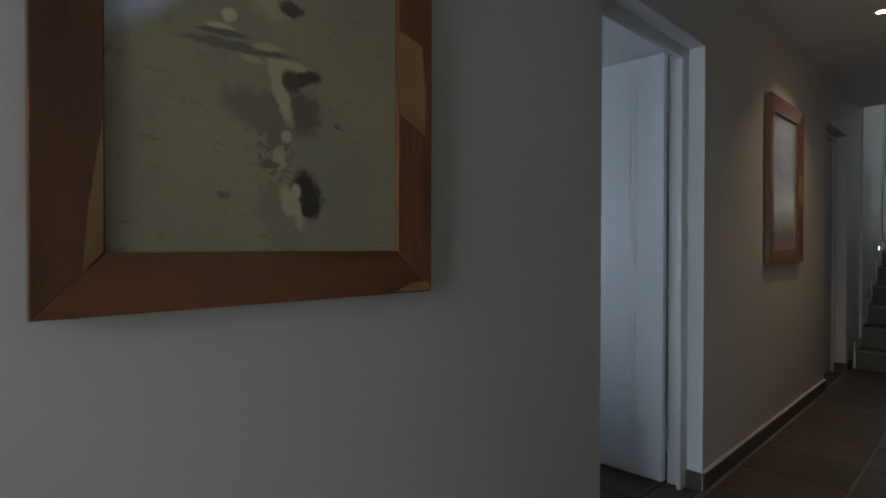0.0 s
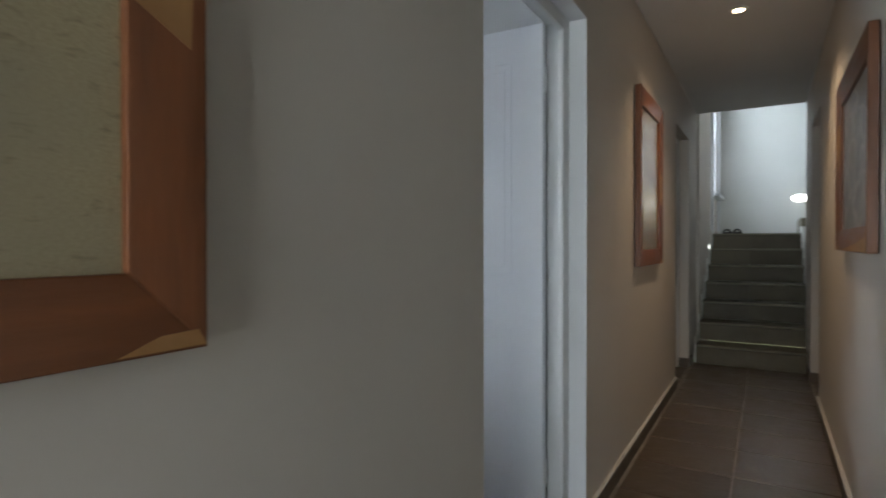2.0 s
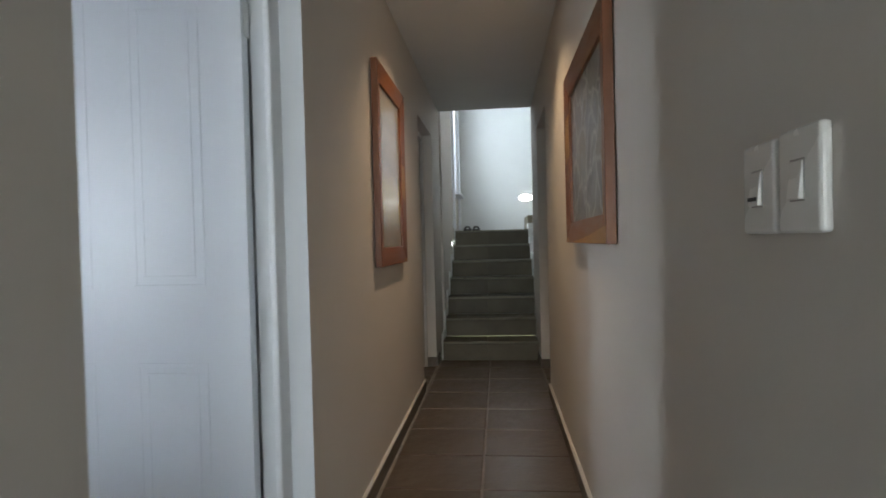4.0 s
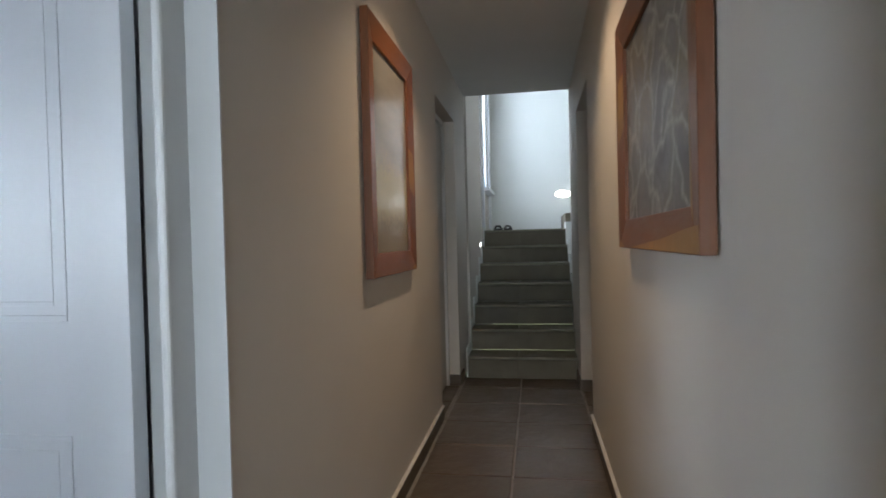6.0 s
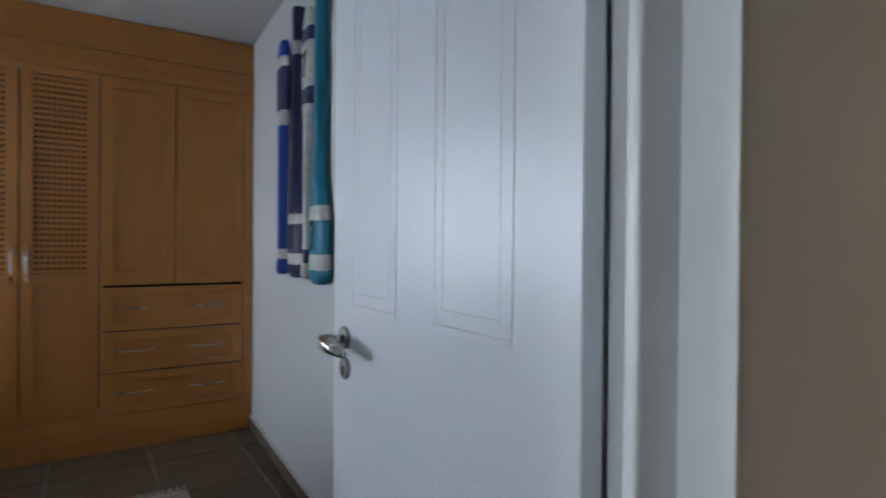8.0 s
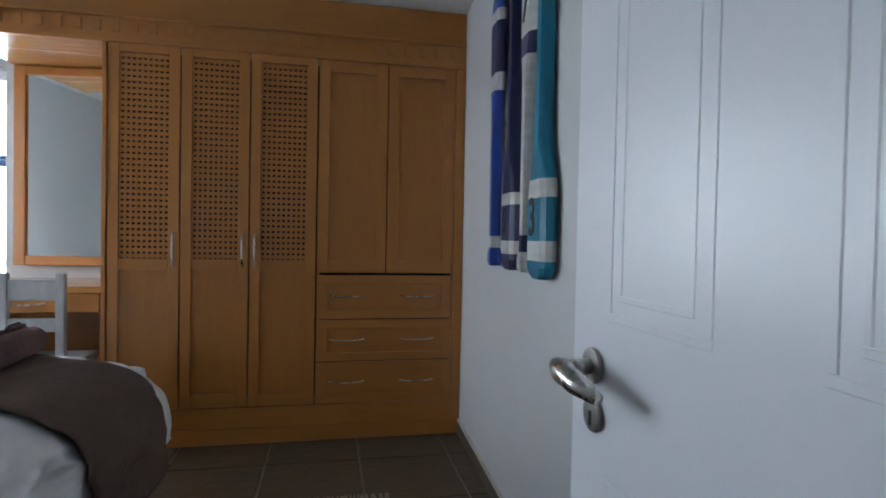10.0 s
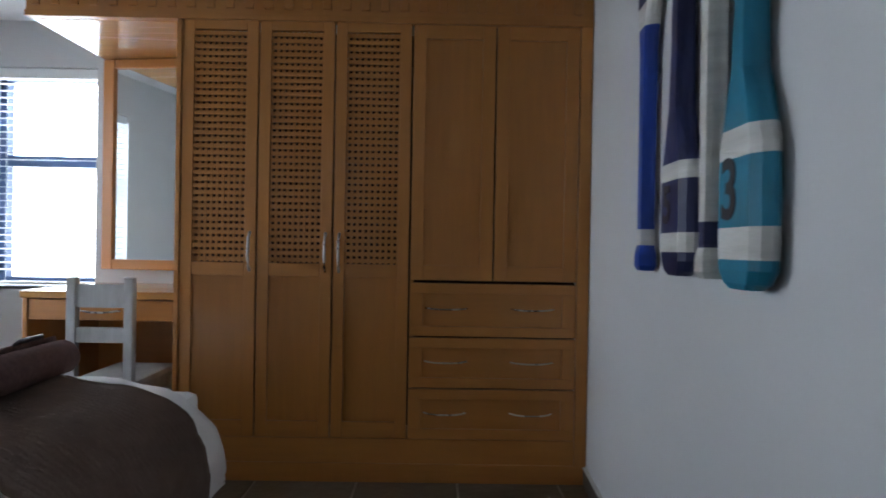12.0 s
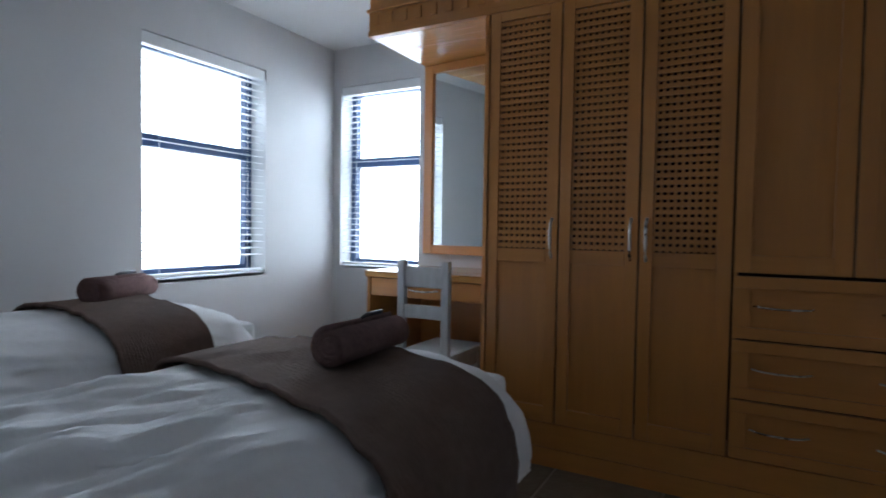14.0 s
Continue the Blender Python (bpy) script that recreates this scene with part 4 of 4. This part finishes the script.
for k in range(34):
    x = -4.215 + k * .013
    cyl(bm, (x, .898, .006), (x + rnd.uniform(-.012, .012), .925 + rnd.uniform(0, .022), .004), .004, .002, 5)
part("fringe", bm, BLACK, mat_ob, "ragged black fringe")

# ---- rug ----
rug = empty("bedside_rug", 0, 0, 0, "small cream woven bedside rug with fringed end", "rug")
bm = bmesh.new()
bx(bm, -3.52, -2.55, 1.60, 2.08, 0, .010)
bmesh.ops.subdivide_edges(bm, edges=bm.edges, cuts=6, use_grid_fill=True)
for v in bm.verts:
    v.co.z += max(0, noise.noise((v.co.x * 6, v.co.y * 6, 0))) * .004 * (v.co.z > .005)
part("weave", bm, RUG, rug)
bm = bmesh.new()
for k in range(40):
    y = 1.606 + k * .012
    o = random.uniform(-.012, .012)
    for seg in range(3):
        cyl(bm, (-3.52 - seg * .018, y + o * seg / 3, .007), (-3.52 - (seg + 1) * .018, y + o * (seg + 1) / 3, .006), .0032, .0028, 5)
part("fringe", bm, RUG, rug, "knotted cream fringe")

# ---- oars on the wall ----


def oar_profile(name, spec, x, parts, label):
    """An oar hung flat on the wall: spec lists (z, half width, half depth)."""
    t = empty(name, 0, 0, 0, label, "oar", "oars on the wall")
    t.matrix_world = NORTH_SKEW @ Matrix.Translation((x, YN - .031, 0))

    def section(z):
        for (za, wa, da), (zb, wb, db) in zip(spec, spec[1:]):
            if za <= z <= zb:
                q = (z - za) / max(1e-6, zb - za)
                return wa + (wb - wa) * q, da + (db - da) * q
        return spec[-1][1:]

    for pname, za, zb, material in parts:
        zs = sorted({za, zb} | {s[0] for s in spec if za < s[0] < zb})
        bm = bmesh.new()
        rings = []
        for z in zs:
            w, d = section(z)
            rings.append([bm.verts.new((c * w, e * d, z)) for c, e in ((-1, .4), (-.86, .9), (0, 1), (.86, .9), (1, .4), (1, .1), (.86, -.5), (.62, -1), (-.80, -1), (-1, -.5))])
        for p, q in zip(rings, rings[1:]):
            for k in range(10):
                bm.faces.new((p[k], p[(k + 1) % 10], q[(k + 1) % 10], q[k]))
        bm.faces.new(rings[0])
        bm.faces.new(rings[-1][::-1])
        part(pname, bm, material, t)
    return t


BLADE = ((.998, .040, .018), (1.010, .062, .022), (1.035, .081, .025), (1.10, .084, .026), (1.27, .082, .026), (1.34, .058, .026), (1.42, .030, .026), (1.56, .026, .024),
         (2.12, .022, .022), (2.18, .026, .024), (2.24, .026, .024))
GRIP = ((1.010, .022, .020), (1.025, .031, .026), (1.06, .028, .026), (1.085, .021, .021), (1.66, .023, .022), (1.74, .040, .022), (1.80, .058, .020), (2.02, .062, .020), (2.10, .052, .018), (2.15, .030, .014))
o3 = oar_profile("oar", BLADE, -2.822, (("blade_tip", .998, 1.055, OAR_TEAL), ("white_band", 1.055, 1.117, OAR_WHITE), ("blade", 1.117, 1.250, OAR_TEAL),
                 ("white_band", 1.250, 1.308, OAR_WHITE), ("shaft", 1.308, 2.13, OAR_TEAL), ("white_band", 2.13, 2.17, OAR_WHITE), ("shaft_end", 2.17, 2.24, OAR_TEAL)),
                 "teal painted wooden oar with white bands and digit 3")
o7 = oar_profile("oar", GRIP, -2.978, (("grip", 1.010, 1.078, OAR_WHITE), ("navy_band", 1.078, 1.135, OAR_NAVY), ("shaft", 1.135, 1.74, OAR_WHITE), ("navy_band", 1.74, 1.81, OAR_NAVY),
                 ("blade", 1.81, 2.00, OAR_WHITE), ("navy_band", 2.00, 2.06, OAR_NAVY), ("blade_tip", 2.06, 2.145, OAR_WHITE)),
                 "worn white wooden oar with navy bands and digit 7")
B5 = tuple((z + .010 if z < 2.1 else z - .02, w * .95, d) for z, w, d in BLADE)
o5 = oar_profile("oar", B5, -3.152, (("blade_tip", 1.008, 1.067, OAR_NAVY), ("white_band", 1.067, 1.115, OAR_WHITE), ("blade", 1.115, 1.246, OAR_NAVY), ("white_band", 1.246, 1.290, OAR_WHITE),
                 ("shaft", 1.290, 2.00, OAR_NAVY), ("white_band", 2.00, 2.06, OAR_WHITE), ("shaft_end", 2.06, 2.21, OAR_NAVY)),
                 "navy painted wooden oar with white bands and digit 5")
ob_ = oar_profile("oar", GRIP, -3.412, (("grip", 1.010, 1.085, OAR_BLUE), ("white_band", 1.085, 1.132, OAR_WHITE), ("shaft", 1.132, 1.73, OAR_BLUE), ("white_band", 1.73, 1.80, OAR_WHITE),
                 ("blade", 1.80, 2.01, OAR_NAVY), ("white_band", 2.01, 2.06, OAR_WHITE), ("blade_tip", 2.06, 2.14, OAR_BLUE)),
                 "royal blue wooden oar with white bands")


def digit(parent, text, x, z, size, y):
    cu = bpy.data.curves.new("digit", "FONT")
    cu.body = text
    cu.size = size
    cu.align_x, cu.align_y = "CENTER", "CENTER"
    cu.extrude = .0012
    cu.offset = .0035
    tmp = bpy.data.objects.new("digit_text", cu)
    scene.collection.objects.link(tmp)
    bpy.context.view_layer.update()
    me = bpy.data.meshes.new_from_object(tmp.evaluated_get(bpy.context.evaluated_depsgraph_get()))
    bpy.data.objects.remove(tmp)
    me.materials.clear()
    me.materials.append(DIGIT)
    ob = new("digit", me)
    ob.parent = parent
    ob.matrix_local = pose(x, y, z, 90, 0, 0) @ Matrix.Diagonal((.85, 1, 1, 1))
    tagged(ob, "dark painted digit")
    return ob


digit(o3, "3", -.024, 1.186, .165, -.0266)
digit(o5, "5", -.024, 1.182, .130, -.0266)
digit(o7, "7", -.010, 1.905, .14, -.0212)
for o in (o3, o7, o5, ob_):
    for z in (1.6, 2.0):
        bm = bmesh.new()
        cyl(bm, (0, .018, z), (0, .0305, z), .006)
        part("wall_peg", bm, DARKSTEEL, o)

# ---- windows and blinds ----


def window(name, along, lo, hi, z0, z1, plane, out, label):
    """A blue metal window in a wall: along is the axis of its width, out the way outdoors from the wall's inner face."""
    t = empty(name, 0, 0, 0, label, "window", kind="structure")

    def q(a0, a1, d0, d1, c0, c1):
        p, r = sorted((plane + out * d0, plane + out * d1))
        return (a0, a1, p, r, c0, c1) if along == "x" else (p, r, a0, a1, c0, c1)

    zm = z0 + (z1 - z0) * .585
    for b in ((lo, lo + .05, z0, z1), (hi - .05, hi, z0, z1)):
        bpart("window_frame", q(b[0], b[1], .13, .19, b[2], b[3]), NAVYALU, t, .004)
    for b in ((z0, z0 + .05), (z1 - .05, z1), (zm - .035, zm + .035)):
        bpart("window_frame", q(lo + .05, hi - .05, .13, .19, *b), NAVYALU, t, .004)
    for b in ((z0 + .05, zm - .035), (zm + .035, z1 - .05)):
        g = bpart("pane", q(lo + .05, hi - .05, .155, .160, *b), GLASS, t, 0)
        g.visible_shadow = False
    bpart("window_sill", q(lo - .0, hi + .0, .0, .13, z0 - .02, z0 + .004), GLOSS, t, .004)
    # venetian blind hung in the opening
    bl = empty("venetian_blind", 0, 0, 0, "white slatted venetian blind, lowered with open slats", "blind", "window blinds")
    bpart("head_rail", q(lo + .004, hi - .004, .005, .060, z1 - .065, z1 - .004), BLIND, bl, .004)
    mesh = None
    n = int((z1 - z0 - .13) / .042)
    for k in range(n):
        z = z1 - .095 - k * .042
        if mesh is None:
            bm = bmesh.new()
            bx(bm, *q(lo + .012, hi - .012, .010, .056, -.0012, .0012))
            for v in bm.verts:
                d = abs((v.co.y if along == "x" else v.co.x) - plane)
                v.co.z += (d - .033) * .10
            mesh = mesh_of("slat", bm, BLIND)
        ob = new("slat", mesh)
        ob.parent = bl
        ob.location = (0, 0, z)
    bpart("bottom_rail", q(lo + .012, hi - .012, .012, .054, z0 + .012, z0 + .030), BLIND, bl, .004)
    for a in (lo + .12, hi - .12):
        bm = bmesh.new()
        b = q(a, a + .002, .032, .034, z0 + .03, z1 - .06)
        bx(bm, *b)
        part("cord", bm, BLIND, bl)
    return t


window("window_1", "x", *W1, YS, -1, "blue framed window with top light in a plastered reveal")
window("window_2", "y", *W2, XW, -1, "blue framed corner window with top light")
w4 = empty("window_4", 0, 0, 0, "white framed glazed door of the hall", "window", kind="structure")
for b in ((-1.0, -.94, 0, 2.15), (.24, .30, 0, 2.15), (-.94, .24, 0, .12), (-.94, .24, 2.07, 2.15)):
    bpart("window_frame", (b[0], b[1], -2.72, -2.64, b[2], b[3]), GLOSS, w4)
g = bpart("pane", (-.94, .24, -2.685, -2.68, .12, 2.07), GLASS, w4, 0)
g.visible_shadow = False

# ---- outdoors ----
bm = bmesh.new()
bmesh.ops.create_grid(bm, x_segments=60, y_segments=60, size=400)
for v in bm.verts:
    v.co.z = -0.35 + .15 * noise.noise((v.co.x * .05, v.co.y * .05, 0)) * (1 if v.co.length > 20 else 0)
solid("ground", bm, GRASS, "dry pale lawn around the house", "ground", "structure")


def far_house(x, y, turn, w, d, h):
    t = empty("neighbour_house", x, y, -.35, "white rendered house with grey roof across the lawn", "house")
    t.rotation_euler = (0, 0, radians(turn))
    bpart("wall", (-w / 2, w / 2, -d / 2, d / 2, 0, h), RENDERED, t, .02)
    bm = bmesh.new()
    vs = bx(bm, -w / 2 - .4, w / 2 + .4, -d / 2 - .4, d / 2 + .4, h, h + 1.3)
    for v in vs:
        if v.co.z > h + .5:
            v.co.y *= .05
    part("roof", bm, ROOF, t)
    for k in range(3):
        for s in (-1, 1):
            a = -w / 2 + (k + .5) * w / 3
            wd = bpart("window", (a - .6, a + .6, s * d / 2 - .03, s * d / 2 + .03, .9, 2.1), NAVYALU, t, .01)
            bpart("pane", (a - .5, a + .5, s * d / 2 - .045, s * d / 2 + .045, 1.0, 2.0), GLASS, wd, 0)
    return t


far_house(-9, -16, 8, 11, 6, 2.9)
far_house(-22, -6, 80, 12, 6, 2.9)


def tree(x, y, h, seed, spread):
    rnd = random.Random(seed)
    t = empty("garden_tree", x, y, -.35, "leafy garden tree seen through the window", "tree")
    tube("trunk", [(0, 0, 0), (.05, .03, h * .3), (-.04, .05, h * .55), (.02, 0, h * .8)], [.14, .11, .07, .03], BARK, t)
    bm = bmesh.new()
    for k in range(7):
        a = rnd.uniform(0, 6.28)
        cyl(bm, (0, .03, h * (.35 + .06 * k)), (math.cos(a) * spread * .6, math.sin(a) * spread * .6, h * (.55 + .06 * k)), .04, .015, 6)
    part("limbs", bm, BARK, t)
    bm = bmesh.new()
    for k in range(900):
        a, e = rnd.uniform(0, 6.28), rnd.uniform(-1, 1)
        rr = spread * rnd.uniform(.35, 1) ** .5 * (1 + .3 * math.sin(3 * a + seed))
        c = Vector((math.cos(a) * rr * math.sqrt(1 - e * e), math.sin(a) * rr * math.sqrt(1 - e * e), h * .72 + e * spread * .75))
        q = Euler((rnd.uniform(0, 6), rnd.uniform(0, 6), rnd.uniform(0, 6))).to_matrix()
        s = rnd.uniform(.07, .15)
        vs = [bm.verts.new(c + q @ Vector(p)) for p in ((-s, 0, 0), (0, -s * .45, .02), (s, 0, 0), (0, s * .45, .02))]
        bm.faces.new(vs)
    part("crown", bm, LEAF, t)
    return t


tree(-15.5, -4.2, 3.0, 3, 1.2)
tree(-13, -12, 3.4, 5, 1.3)
aloe = empty("aloe", -3.2, -5.2, -.35, "spiky aloe plant outside the window", "plant")
rnd = random.Random(8)
tube("stem", [(0, 0, 0), (.02, 0, .6), (0, 0, 1.15)], [.05, .045, .04], BARK, aloe)
for k in range(22):
    a = k * 2.4
    e = rnd.uniform(.1, 1.0)
    L = rnd.uniform(.45, .7)
    d = Vector((math.cos(a) * math.cos(e), math.sin(a) * math.cos(e), math.sin(e)))
    b = Vector((0, 0, 1.1 + rnd.uniform(-.1, .1)))
    tube("leaf", [b, b + d * L * .5 + Vector((0, 0, .03)), b + d * L], [.022, .015, .002], LEAF, aloe, seg=5)

# ---- floor tiles ----


def tile_mesh(w, d, seed):
    bm = bmesh.new()
    bx(bm, -w / 2, w / 2, -d / 2, d / 2, -.012, 0)
    soften(bm, .004, 1)
    rnd = random.Random(seed)
    for v in bm.verts:
        v.co.z += rnd.uniform(-.0012, .0006)
    return mesh_of("tile", bm, SLATE)


def lay(x0, x1, y0, y1, ax, ay, sx, sy):
    """Tiles between the walls on a pattern whose joints pass through (ax, ay)."""
    kinds = {}
    i0, i1 = math.floor((x0 - ax) / sx), math.ceil((x1 - ax) / sx)
    j0, j1 = math.floor((y0 - ay) / sy), math.ceil((y1 - ay) / sy)
    for i in range(i0, i1):
        for j in range(j0, j1):
            a, b = max(x0, ax + i * sx) + .005, min(x1, ax + (i + 1) * sx) - .004
            c, d = max(y0, ay + j * sy) + .005, min(y1, ay + (j + 1) * sy) - .004
            if b - a < .02 or d - c < .02:
                continue
            key = (round(b - a, 3), round(d - c, 3), (i * 3 + j * 5) % 4)
            if key not in kinds:
                kinds[key] = tile_mesh(b - a, d - c, len(kinds))
            ob = new("tile", kinds[key])
            ob.parent = floor_ob
            ob.location = ((a + b) / 2, (c + d) / 2, 0)


lay(XW, XB, YS, YN, -4.43, 1.06, .457, .457)
lay(XB, XL, D0, D1, -4.43, 1.06, .457, .457)
lay(XR, 2.5, -2.6, .75, -.572, 3.53, .457, .457)
lay(XL, XR, -2.6, Y0, -.572, 3.53, .457, .40)
lay(XB, XL, 4.76, 5.60, -.572, 3.53, .457, .40)
lay(XR, XR + .15, 4.65, 5.5, -.572, 3.53, .457, .40)
